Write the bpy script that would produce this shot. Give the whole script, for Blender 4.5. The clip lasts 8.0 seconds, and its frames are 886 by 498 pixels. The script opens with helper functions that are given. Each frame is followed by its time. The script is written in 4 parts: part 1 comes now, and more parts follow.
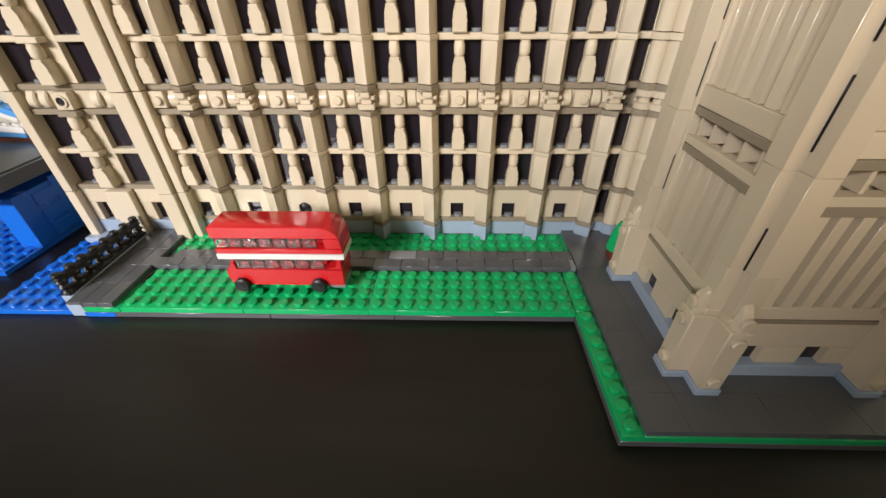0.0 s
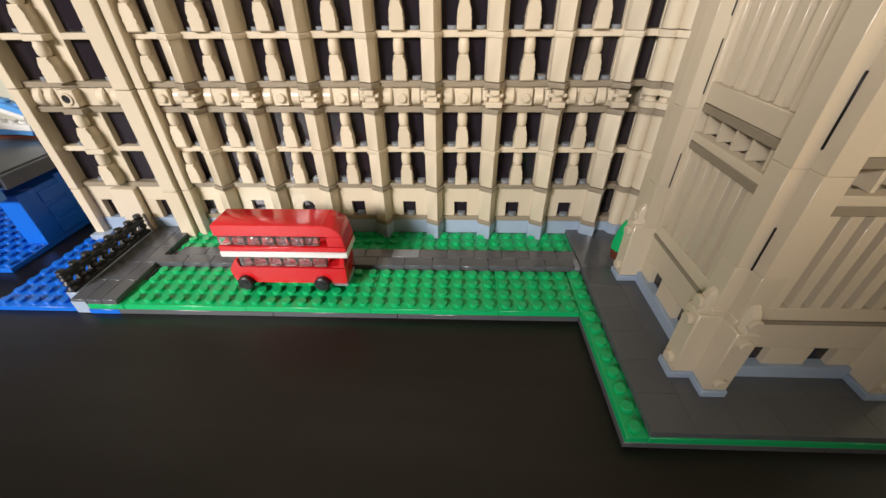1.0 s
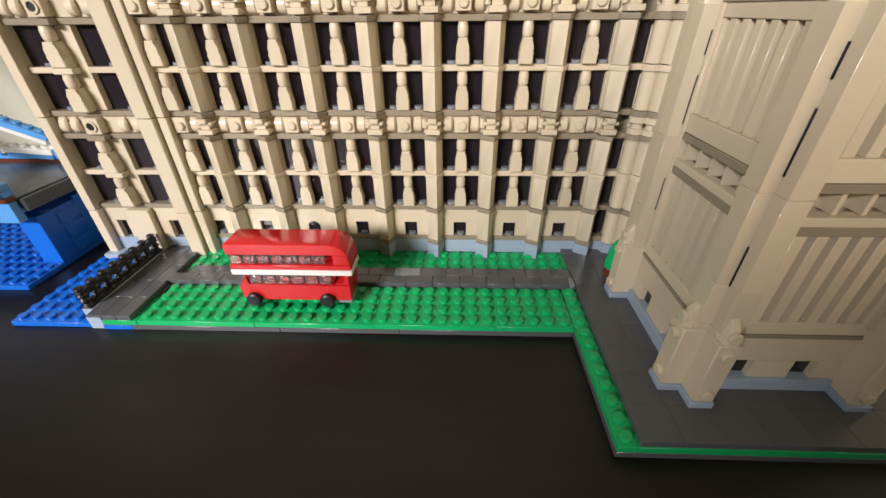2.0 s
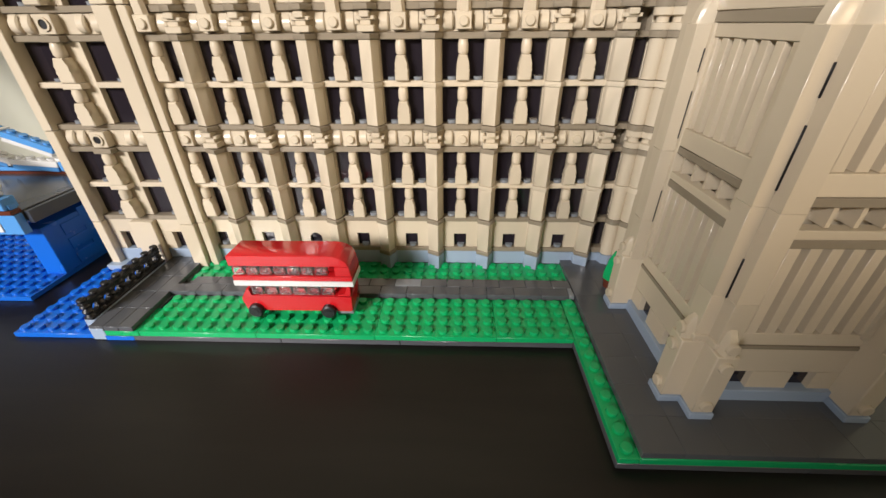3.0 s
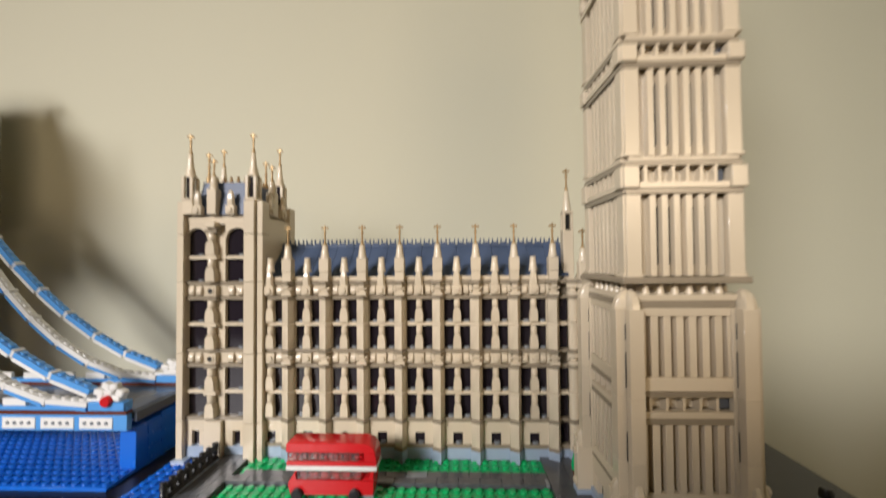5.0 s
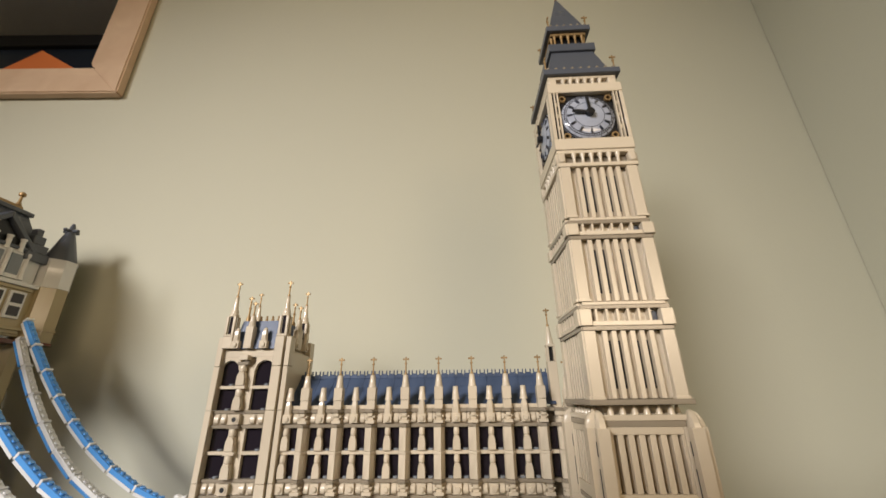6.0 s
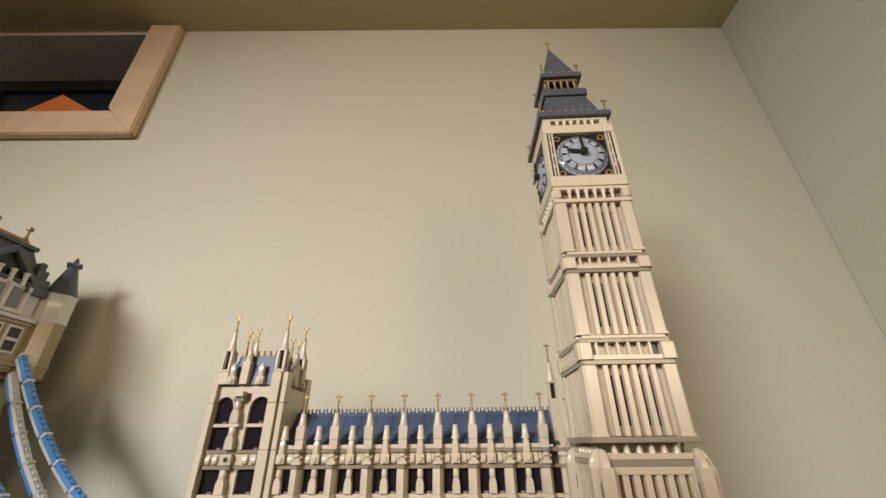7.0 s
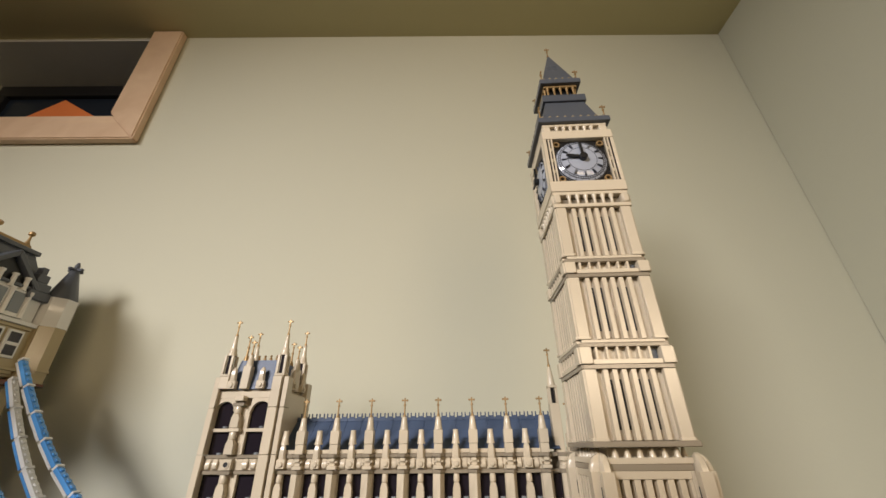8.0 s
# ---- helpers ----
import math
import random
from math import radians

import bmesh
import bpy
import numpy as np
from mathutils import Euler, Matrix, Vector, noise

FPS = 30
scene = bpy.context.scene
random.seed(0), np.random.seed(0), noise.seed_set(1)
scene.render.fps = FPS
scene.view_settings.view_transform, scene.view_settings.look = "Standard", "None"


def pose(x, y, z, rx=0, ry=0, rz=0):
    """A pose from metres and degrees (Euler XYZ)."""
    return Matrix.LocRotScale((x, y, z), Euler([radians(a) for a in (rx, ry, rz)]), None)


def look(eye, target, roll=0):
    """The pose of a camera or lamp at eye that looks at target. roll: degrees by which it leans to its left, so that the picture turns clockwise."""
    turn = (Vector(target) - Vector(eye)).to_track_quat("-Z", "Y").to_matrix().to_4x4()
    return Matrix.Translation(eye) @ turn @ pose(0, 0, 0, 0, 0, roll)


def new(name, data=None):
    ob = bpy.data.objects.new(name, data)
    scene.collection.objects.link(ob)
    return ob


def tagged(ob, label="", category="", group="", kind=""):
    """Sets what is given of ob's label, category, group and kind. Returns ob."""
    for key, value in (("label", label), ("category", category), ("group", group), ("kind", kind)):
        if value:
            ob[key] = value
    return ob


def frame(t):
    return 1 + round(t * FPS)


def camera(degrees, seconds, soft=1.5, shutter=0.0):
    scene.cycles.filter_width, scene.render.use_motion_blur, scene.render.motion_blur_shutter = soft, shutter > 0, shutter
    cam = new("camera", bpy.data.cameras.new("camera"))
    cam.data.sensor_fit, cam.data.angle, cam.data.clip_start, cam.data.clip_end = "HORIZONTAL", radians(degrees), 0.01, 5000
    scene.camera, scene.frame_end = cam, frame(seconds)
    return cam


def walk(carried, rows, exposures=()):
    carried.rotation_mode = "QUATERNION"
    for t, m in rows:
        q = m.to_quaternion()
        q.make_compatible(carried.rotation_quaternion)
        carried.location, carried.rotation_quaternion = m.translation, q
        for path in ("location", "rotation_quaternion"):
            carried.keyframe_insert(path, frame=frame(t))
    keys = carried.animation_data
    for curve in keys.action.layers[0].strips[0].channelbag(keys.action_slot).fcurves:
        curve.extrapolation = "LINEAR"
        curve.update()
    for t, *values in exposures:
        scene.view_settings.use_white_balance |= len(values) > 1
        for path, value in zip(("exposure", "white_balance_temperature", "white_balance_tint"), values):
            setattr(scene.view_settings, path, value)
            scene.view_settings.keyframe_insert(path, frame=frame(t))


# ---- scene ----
cam = camera(98.54, 8.0, shutter=0.4)
PATH = [
    (0, (0.02904, -0.21116, 0.14197), (-0.01788, 1.42345, -1.00949), -0.549),
    (0.5, (0.02953, -0.20771, 0.13903), (-0.03752, 1.40565, -1.04105), -0.710),
    (1, (0.02902, -0.21076, 0.14100), (-0.03554, 1.42277, -1.01113), -0.633),
    (1.5, (0.02973, -0.21661, 0.14435), (-0.03803, 1.45277, -0.95500), -0.685),
    (3, (0.02898, -0.22100, 0.14790), (-0.03597, 1.49745, -0.87324), -0.567),
    (3.5, (0.02900, -0.22310, 0.14958), (-0.03738, 1.52366, -0.82225), -0.615),
    (4, (0.02942, -0.22518, 0.15085), (-0.04054, 1.57243, -0.72304), -0.641),
    (4.5, (0.02817, -0.25438, 0.16332), (-0.03337, 1.66824, -0.38415), -0.418),
    (5, (0.03236, -0.32477, 0.17558), (-0.04032, 1.67337, 0.22188), -0.481),
    (5.2, (0.03528, -0.34760, 0.17107), (-0.04650, 1.63265, 0.43928), -0.431),
    (6.5, (0.03871, -0.39485, 0.16550), (-0.03726, 1.42564, 0.99015), -0.723),
    (7, (0.03914, -0.39364, 0.16241), (-0.03795, 1.39081, 1.06229), -0.542),
    (7.5, (0.03841, -0.39387, 0.16225), (-0.03668, 1.38519, 1.07290), -0.504),
    (8, (0.03872, -0.39524, 0.16159), (-0.03722, 1.37827, 1.08295), -0.535),
]
walk(cam, [(t, look(eye, target, roll)) for t, eye, target, roll in PATH],
     exposures=[(0, 0.38), (3.5, 0.36), (4.0, 0.34), (4.5, 0.2), (5.0, 0.05), (6.5, 0.0), (8, 0.0)])

# ---- light ----
world = bpy.data.worlds.new("world")
scene.world = world
world.use_nodes = True
world.node_tree.nodes["Background"].inputs[0].default_value = (0.9, 0.85, 0.75, 1)
world.node_tree.nodes["Background"].inputs[1].default_value = 0.02


def area_lamp(name, eye, target, sx, sy, watts, colour):
    data = bpy.data.lights.new(name, "AREA")
    data.shape, data.size, data.size_y, data.energy, data.color = "RECTANGLE", sx, sy, watts, colour
    ob = new(name, data)
    ob.matrix_world = look(eye, target)
    return ob


area_lamp("ceiling_lamp", (-0.98, -1.70, 1.0), (0.03, -0.12, -0.28), 0.75, 0.45, 23.5, (1.0, 0.95, 0.94)).data.spread = radians(88)
area_lamp("ceiling_lamp_far", (1.27, -3.2, 0.80), (0.0, 0.0, 0.70), 1.9, 0.4, 31, (1.0, 0.77, 0.52))


# ---- materials ----
def base_material(name):
    m = bpy.data.materials.new(name)
    m.use_nodes = True
    return m, m.node_tree.nodes, m.node_tree.links, m.node_tree.nodes["Principled BSDF"]


def plastic(name, colour, rough=0.2, vary=0.10, scale=40.0, bump=0.018, metal=0.0, wear=0.03):
    """Moulded plastic: per-piece tone, faint mottling, uneven gloss and a slow ripple."""
    m, n, l, b = base_material(name)
    info = n.new("ShaderNodeObjectInfo")
    geo = n.new("ShaderNodeNewGeometry")
    tex = n.new("ShaderNodeTexCoord")
    noi = n.new("ShaderNodeTexNoise")
    noi.inputs["Scale"].default_value, noi.inputs["Detail"].default_value = scale, 2
    l.new(tex.outputs["Object"], noi.inputs["Vector"])
    add = n.new("ShaderNodeMath")
    add.operation = "MULTIPLY_ADD"
    l.new(noi.outputs["Fac"], add.inputs[0])
    add.inputs[1].default_value = 0.5
    l.new(info.outputs["Random"], add.inputs[2])
    isl = n.new("ShaderNodeMath")
    isl.operation = "MULTIPLY_ADD"
    l.new(geo.outputs["Random Per Island"], isl.inputs[0])
    isl.inputs[1].default_value = 0.3
    l.new(add.outputs[0], isl.inputs[2])
    rng = n.new("ShaderNodeMapRange")
    rng.inputs["From Min"].default_value, rng.inputs["From Max"].default_value = 0.2, 1.6
    rng.inputs["To Min"].default_value, rng.inputs["To Max"].default_value = 1 - vary, 1 + vary * 0.6
    l.new(isl.outputs[0], rng.inputs["Value"])
    mul = n.new("ShaderNodeVectorMath")
    mul.operation = "SCALE"
    mul.inputs[0].default_value = colour
    l.new(rng.outputs[0], mul.inputs["Scale"])
    l.new(mul.outputs[0], b.inputs["Base Color"])
    rr = n.new("ShaderNodeMapRange")
    rr.inputs["From Min"].default_value, rr.inputs["From Max"].default_value = 0.3, 0.7
    rr.inputs["To Min"].default_value, rr.inputs["To Max"].default_value = rough - wear, rough + wear
    l.new(noi.outputs["Fac"], rr.inputs["Value"])
    l.new(rr.outputs[0], b.inputs["Roughness"])
    bmp = n.new("ShaderNodeBump")
    bmp.inputs["Strength"].default_value, bmp.inputs["Distance"].default_value = bump, 0.0004
    l.new(noi.outputs["Fac"], bmp.inputs["Height"])
    l.new(bmp.outputs[0], b.inputs["Normal"])
    b.inputs["Metallic"].default_value = metal
    return m


def painted(name, colour, rough, scale, vary, bump, second=None):
    """Paint, board or timber: two scales of blotch and a fine tooth."""
    m, n, l, b = base_material(name)
    tex = n.new("ShaderNodeTexCoord")
    big = n.new("ShaderNodeTexNoise")
    big.inputs["Scale"].default_value, big.inputs["Detail"].default_value = scale, 6
    small = n.new("ShaderNodeTexNoise")
    small.inputs["Scale"].default_value, small.inputs["Detail"].default_value = scale * 90, 4
    for t in (big, small):
        l.new(tex.outputs["Object"], t.inputs["Vector"])
    mix = n.new("ShaderNodeMix")
    mix.data_type = "RGBA"
    two = second or tuple(c * (1 - vary) for c in colour)
    mix.inputs[6].default_value, mix.inputs[7].default_value = (*two, 1), (*colour, 1)
    l.new(big.outputs["Fac"], mix.inputs[0])
    l.new(mix.outputs[2], b.inputs["Base Color"])
    rr = n.new("ShaderNodeMapRange")
    rr.inputs["To Min"].default_value, rr.inputs["To Max"].default_value = rough - 0.08, rough + 0.08
    l.new(big.outputs["Fac"], rr.inputs["Value"])
    l.new(rr.outputs[0], b.inputs["Roughness"])
    bmp = n.new("ShaderNodeBump")
    bmp.inputs["Strength"].default_value, bmp.inputs["Distance"].default_value = bump, 0.001
    l.new(small.outputs["Fac"], bmp.inputs["Height"])
    l.new(bmp.outputs[0], b.inputs["Normal"])
    return m


def timber(name, light, dark, rough, stretch, scale):
    """Straight-grained timber."""
    m, n, l, b = base_material(name)
    tex = n.new("ShaderNodeTexCoord")
    mp = n.new("ShaderNodeMapping")
    mp.inputs["Scale"].default_value = stretch
    noi = n.new("ShaderNodeTexNoise")
    noi.inputs["Scale"].default_value, noi.inputs["Detail"].default_value, noi.inputs["Distortion"].default_value = scale, 8, 0.6
    l.new(tex.outputs["Object"], mp.inputs[0])
    l.new(mp.outputs[0], noi.inputs["Vector"])
    ramp = n.new("ShaderNodeValToRGB")
    ramp.color_ramp.elements[0].position, ramp.color_ramp.elements[1].position = 0.3, 0.7
    ramp.color_ramp.elements[0].color, ramp.color_ramp.elements[1].color = (*dark, 1), (*light, 1)
    l.new(noi.outputs["Fac"], ramp.inputs[0])
    l.new(ramp.outputs[0], b.inputs["Base Color"])
    b.inputs["Roughness"].default_value = rough
    bmp = n.new("ShaderNodeBump")
    bmp.inputs["Strength"].default_value, bmp.inputs["Distance"].default_value = 0.12, 0.0005
    l.new(noi.outputs["Fac"], bmp.inputs["Height"])
    l.new(bmp.outputs[0], b.inputs["Normal"])
    return m


def clear(name, colour, rough=0.05):
    m, n, l, b = base_material(name)
    b.inputs["Base Color"].default_value = (*colour, 1)
    b.inputs["Roughness"].default_value = rough
    b.inputs["Transmission Weight"].default_value = 1.0
    b.inputs["IOR"].default_value = 1.5
    return m


TAN = plastic("tan_plastic", (0.635, 0.545, 0.405), rough=0.22)
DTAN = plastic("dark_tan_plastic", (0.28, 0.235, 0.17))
PLINTH = plastic("light_bluish_grey_plastic", (0.33, 0.41, 0.52))
PATHG = plastic("dark_bluish_grey_plastic", (0.095, 0.10, 0.11), rough=0.22)
GREEN = plastic("green_plastic", (0.008, 0.42, 0.135), rough=0.25, vary=0.08)
BLUE = plastic("blue_plastic", (0.009, 0.14, 0.64), rough=0.25)
MBLUE = plastic("medium_blue_plastic", (0.10, 0.33, 0.72), rough=0.25)
RED = plastic("red_plastic", (0.56, 0.012, 0.016), rough=0.16)
WHITE = plastic("white_plastic", (0.78, 0.77, 0.74))
BLACK = plastic("black_plastic", (0.010, 0.010, 0.011), rough=0.4)
BROWN = plastic("reddish_brown_plastic", (0.13, 0.035, 0.02))
SAND = plastic("sand_blue_plastic", (0.07, 0.10, 0.17), rough=0.4)
SAND.node_tree.nodes["Principled BSDF"].inputs["Specular IOR Level"].default_value = 0.3
SLATE = plastic("slate_grey_plastic", (0.085, 0.095, 0.115), rough=0.3)
GREYB = plastic("mid_grey_plastic", (0.22, 0.24, 0.26))
OLIVE = plastic("brownish_tan_plastic", (0.42, 0.34, 0.19))
GOLD = plastic("pearl_gold_plastic", (0.37, 0.245, 0.11), rough=0.45, metal=0.5)
SMOKE = plastic("smoked_window_plastic", (0.018, 0.014, 0.019), rough=0.09, bump=0.15)
INK = plastic("dark_blue_grey_print", (0.05, 0.055, 0.075), rough=0.3)
DIAL = plastic("pale_dial_plastic", (0.40, 0.43, 0.50), rough=0.07, bump=0.1, vary=0.35, scale=150)
CLEAR = clear("clear_plastic", (0.97, 0.96, 0.97), 0.0)
CLEAR.node_tree.nodes["Principled BSDF"].inputs["Transmission Weight"].default_value = 0.97
TABLE = timber("dark_stained_timber", (0.009, 0.007, 0.006), (0.004, 0.003, 0.0028), 0.34, (1.5, 12, 12), 7)
TABLE.node_tree.nodes["Principled BSDF"].inputs["Specular IOR Level"].default_value = 0.4
WALLP = painted("pale_green_cream_paint", (0.575, 0.565, 0.445), 0.75, 2.2, 0.05, 0.10)
# tone for the unseen walls, darkened to cut the light they bounce back
ROOMP = painted("low_bounce_room_paint", (0.26, 0.25, 0.23), 0.8, 2.2, 0.1, 0.10)
# yellowed so that light bounced off it warms the top of the wall
CEILP = painted("bounce_warming_ceiling_paint", (0.53, 0.47, 0.26), 0.8, 2.0, 0.06, 0.10)
FLOORM = painted("grey_brown_carpet", (0.16, 0.13, 0.10), 0.95, 4.0, 0.3, 0.5)
CASING = timber("pale_pine_casing", (0.72, 0.53, 0.36), (0.62, 0.43, 0.28), 0.5, (3, 3, 3), 6)
NICHE = painted("grey_recess_paint", (0.72, 0.72, 0.70), 0.8, 3.0, 0.2, 0.1)
DARKF = painted("dark_window_frame_paint", (0.02, 0.022, 0.028), 0.4, 6.0, 0.3, 0.1)
NIGHT = painted("night_glass", (0.03, 0.045, 0.08), 0.12, 3.0, 0.4, 0.02)
ORANGE = painted("orange_card", (0.75, 0.20, 0.04), 0.7, 9.0, 0.25, 0.2)

# ---- mesh helpers; sizes in millimetres ----
MM = 0.001
ORIGIN = {}
TURNED = {}
CACHE = {}


def to_mesh(bm, name):
    me = bpy.data.meshes.new(name)
    for v in bm.verts:
        v.co *= MM
    bmesh.ops.recalc_face_normals(bm, faces=bm.faces)
    bm.to_mesh(me)
    bm.free()
    me.shade_smooth()
    me.set_sharp_from_angle(angle=radians(40))
    return me


def shaped(key, build):
    """One shared mesh for each shape."""
    if key not in CACHE:
        bm = bmesh.new()
        build(bm)
        CACHE[key] = to_mesh(bm, str(key[0]))
    return CACHE[key]


def add_box(bm, x0, x1, y0, y1, z0, z1, c=0.0):
    vs = [bm.verts.new((x, y, z)) for z in (z0, z1) for x, y in ((x0, y0), (x1, y0), (x1, y1), (x0, y1))]
    fs = [bm.faces.new([vs[i] for i in q]) for q in ((3, 2, 1, 0), (4, 5, 6, 7), (0, 1, 5, 4), (1, 2, 6, 5), (2, 3, 7, 6), (3, 0, 4, 7))]
    if c:
        es = list({e for f in fs for e in f.edges})
        bmesh.ops.bevel(bm, geom=es, offset=c, segments=1, affect="EDGES")


def add_prism(bm, poly, z0, z1, axis="z"):
    """A polygon pushed from z0 to z1, along z (x, y) or along x (y, z) or y (x, z)."""
    def at(p, h):
        return {"z": (p[0], p[1], h), "x": (h, p[0], p[1]), "y": (p[0], h, p[1])}[axis]
    a = [bm.verts.new(at(p, z0)) for p in poly]
    b = [bm.verts.new(at(p, z1)) for p in poly]
    bm.faces.new(a[::-1])
    bm.faces.new(b)
    k = len(poly)
    for i in range(k):
        bm.faces.new((a[i], a[(i + 1) % k], b[(i + 1) % k], b[i]))


def add_lathe(bm, profile, seg=12, cx=0.0, cy=0.0, axis="z", turn=0.0):
    """A profile of (radius, height) turned round z, or round y (height outwards to -y)."""
    rings = []
    for r, h in profile:
        ring = []
        for i in range(seg):
            a = 2 * math.pi * (i + turn) / seg
            u, v = r * math.cos(a), r * math.sin(a)
            ring.append(bm.verts.new((cx + u, cy + v, h) if axis == "z" else (cx + u, -h, cy + v)))
        rings.append(ring)
    for a, b in zip(rings, rings[1:]):
        for i in range(seg):
            bm.faces.new((a[i], a[(i + 1) % seg], b[(i + 1) % seg], b[i]))
    bm.faces.new(rings[0][::-1])
    bm.faces.new(rings[-1])


def add_ring(bm, outer, inner, h0, h1, seg=14, axis="y", cz=0.0):
    """A flat ring lying across y or x, one closed piece."""
    def at(r, a, h):
        u, v = r * math.cos(a), cz + r * math.sin(a)
        return (u, h, v) if axis == "y" else (h, u, v)
    turns = [2 * math.pi * k / seg for k in range(seg)]
    rows = [[bm.verts.new(at(r, a, h)) for a in turns] for r, h in ((outer, h0), (outer, h1), (inner, h1), (inner, h0))]
    for a, b in zip(rows, rows[1:] + rows[:1]):
        for i in range(seg):
            bm.faces.new((a[i], a[(i + 1) % seg], b[(i + 1) % seg], b[i]))


def box(dx, dy, dz, c=0.3):
    return shaped(("box", round(dx, 2), round(dy, 2), round(dz, 2), c), lambda bm: add_box(bm, -dx / 2, dx / 2, -dy / 2, dy / 2, 0, dz, c))


def lathe(name, profile, seg=12, axis="z", turn=0.0):
    return shaped((name, tuple(profile), seg, axis), lambda bm: add_lathe(bm, profile, seg, 0, 0, axis, turn))


def prism(name, poly, h, axis="z", c=0.0):
    def build(bm):
        add_prism(bm, poly, 0 if axis == "z" else -h / 2, h if axis == "z" else h / 2, axis)
        if c:
            bmesh.ops.bevel(bm, geom=list(bm.edges), offset=c, segments=1, affect="EDGES")
    return shaped((name, tuple(poly), h, axis, c), build)


def stud_plate(nx, ny, h, pitch_y=8.0):
    """A plate with its studs, one moulding; from its corner."""
    def build(bm):
        add_box(bm, 0.05, nx * 8 - 0.05, 0.05, ny * pitch_y - 0.05, 0, h, 0.2)
        for i in range(nx):
            for j in range(ny):
                add_lathe(bm, ((2.45, h), (2.45, h + 1.45), (2.2, h + 1.7)), 14, 8 * i + 4, pitch_y * (j + 0.5))
    return shaped(("stud_plate", nx, ny, h, pitch_y), build)


def thing(name, x, y, z, label, category, group="", kind=""):
    ob = new(name)
    ob.location = (x * MM, y * MM, z * MM)
    ORIGIN[ob.name] = (x, y, z)
    return tagged(ob, label, category, group, kind)


def part(name, mesh, material, parent, x=0.0, y=0.0, z=0.0, rz=0.0, rx=0.0, ry=0.0, label=""):
    """Links a mesh as one piece under parent, at a place of the world."""
    if not mesh.materials:
        mesh.materials.append(material)
    elif mesh.materials[0] is not material:
        twin = (mesh.name, material.name)
        if twin not in CACHE:
            CACHE[twin] = mesh.copy()
            CACHE[twin].materials.clear()
            CACHE[twin].materials.append(material)
        mesh = CACHE[twin]
    ob = new(name, mesh)
    ox, oy, oz = ORIGIN[parent.name]
    back = TURNED.get(parent.name, 0.0)
    ob.parent = parent
    ob.location = Matrix.Rotation(radians(-back), 3, "Z") @ (Vector((x - ox, y - oy, z - oz)) * MM)
    ob.rotation_euler = (radians(rx), radians(ry), radians(rz - back))
    ORIGIN[ob.name] = (x, y, z)
    TURNED[ob.name] = rz
    if label:
        ob["label"] = label
    return ob


def solid(name, build, material, label, category, kind="structure"):
    """A one-mesh piece of the setting; build works in metres times a thousand."""
    bm = bmesh.new()
    build(bm)
    me = to_mesh(bm, name)
    me.materials.append(material)
    return tagged(new(name, me), label, category, "", kind)


# ---- room ----
WALL_Y, CEIL, FLOOR_Z, RIGHT_X, SKEW = 190, 1050, -1150, 690, 2.6


def askew(ob):
    """The room stands a little askew to the models."""
    ob.location, ob.rotation_euler = (0, WALL_Y * MM, 0), (0, 0, radians(SKEW))
    return ob


def north_wall(bm):
    x0, x1, z0, z1 = -1180, -668, 772, 1048
    add_box(bm, -2600, x0, 0, 320, FLOOR_Z, CEIL)
    add_box(bm, x1, 2600, 0, 320, FLOOR_Z, CEIL)
    add_box(bm, x0, x1, 0, 320, FLOOR_Z, z0)
    add_box(bm, x0, x1, 0, 320, z1, CEIL)


askew(solid("wall_north", north_wall, WALLP, "pale greenish cream painted wall behind the models", "wall"))
askew(solid("wall_east", lambda bm: add_box(bm, RIGHT_X, RIGHT_X + 100, -900, -1, FLOOR_Z, CEIL), WALLP, "pale cream painted side wall", "wall"))
askew(solid("wall_east_far", lambda bm: add_box(bm, 2600, 2700, -4500, 0, FLOOR_Z, CEIL), ROOMP, "unseen room wall, toned down to cut bounced light", "wall"))
askew(solid("wall_west", lambda bm: add_box(bm, -2700, -2600, -4500, 0, FLOOR_Z, CEIL), ROOMP, "unseen room wall, toned down to cut bounced light", "wall"))
askew(solid("wall_south", lambda bm: add_box(bm, -2700, 2700, -4600, -4500, FLOOR_Z, CEIL), ROOMP, "unseen room wall, toned down to cut bounced light", "wall"))
# unseen blocker, added to cast shade over the paving and the tower's foot
askew(solid("wall_low", lambda bm: add_prism(bm, [(-245, FLOOR_Z), (520, FLOOR_Z), (520, 165), (110, 165), (110, 338), (-245, 338)], -800, -708, "y"), ROOMP, "unseen stepped blocker, added to shade the tower's foot", "wall"))
askew(solid("ceiling", lambda bm: add_box(bm, -2700, 2700, -4600, 320, CEIL, CEIL + 80), CEILP, "low ceiling, paint yellowed to warm the bounced light", "ceiling"))
askew(solid("floor", lambda bm: add_box(bm, -2700, 2700, -4600, 0, FLOOR_Z - 60, FLOOR_Z), FLOORM, "grey-brown carpet floor", "floor"))

# the small high window with its pine casing
win = askew(thing("window_1", 0, WALL_Y, 0, "small high window with pale pine casing and dark recess", "window", kind="structure"))


def casing_bar(bm, x0, x1, z0, z1, mitre):
    """A casing board with a mitred lower right corner and an eased edge."""
    if mitre == "h":
        poly = [(x0, z0), (x1, z0), (x1 - (z1 - z0), z1), (x0, z1)]
    else:
        poly = [(x0, z0 + (x1 - x0)), (x1, z0), (x1, z1), (x0, z1)]
    add_prism(bm, poly, -19, -1, "y")
    bmesh.ops.bevel(bm, geom=list(bm.edges), offset=2.5, segments=2, affect="EDGES")


def piece_at_origin(name, build, material, parent, label=""):
    bm = bmesh.new()
    build(bm)
    return part(name, to_mesh(bm, name), material, parent, *ORIGIN[parent.name], label=label)


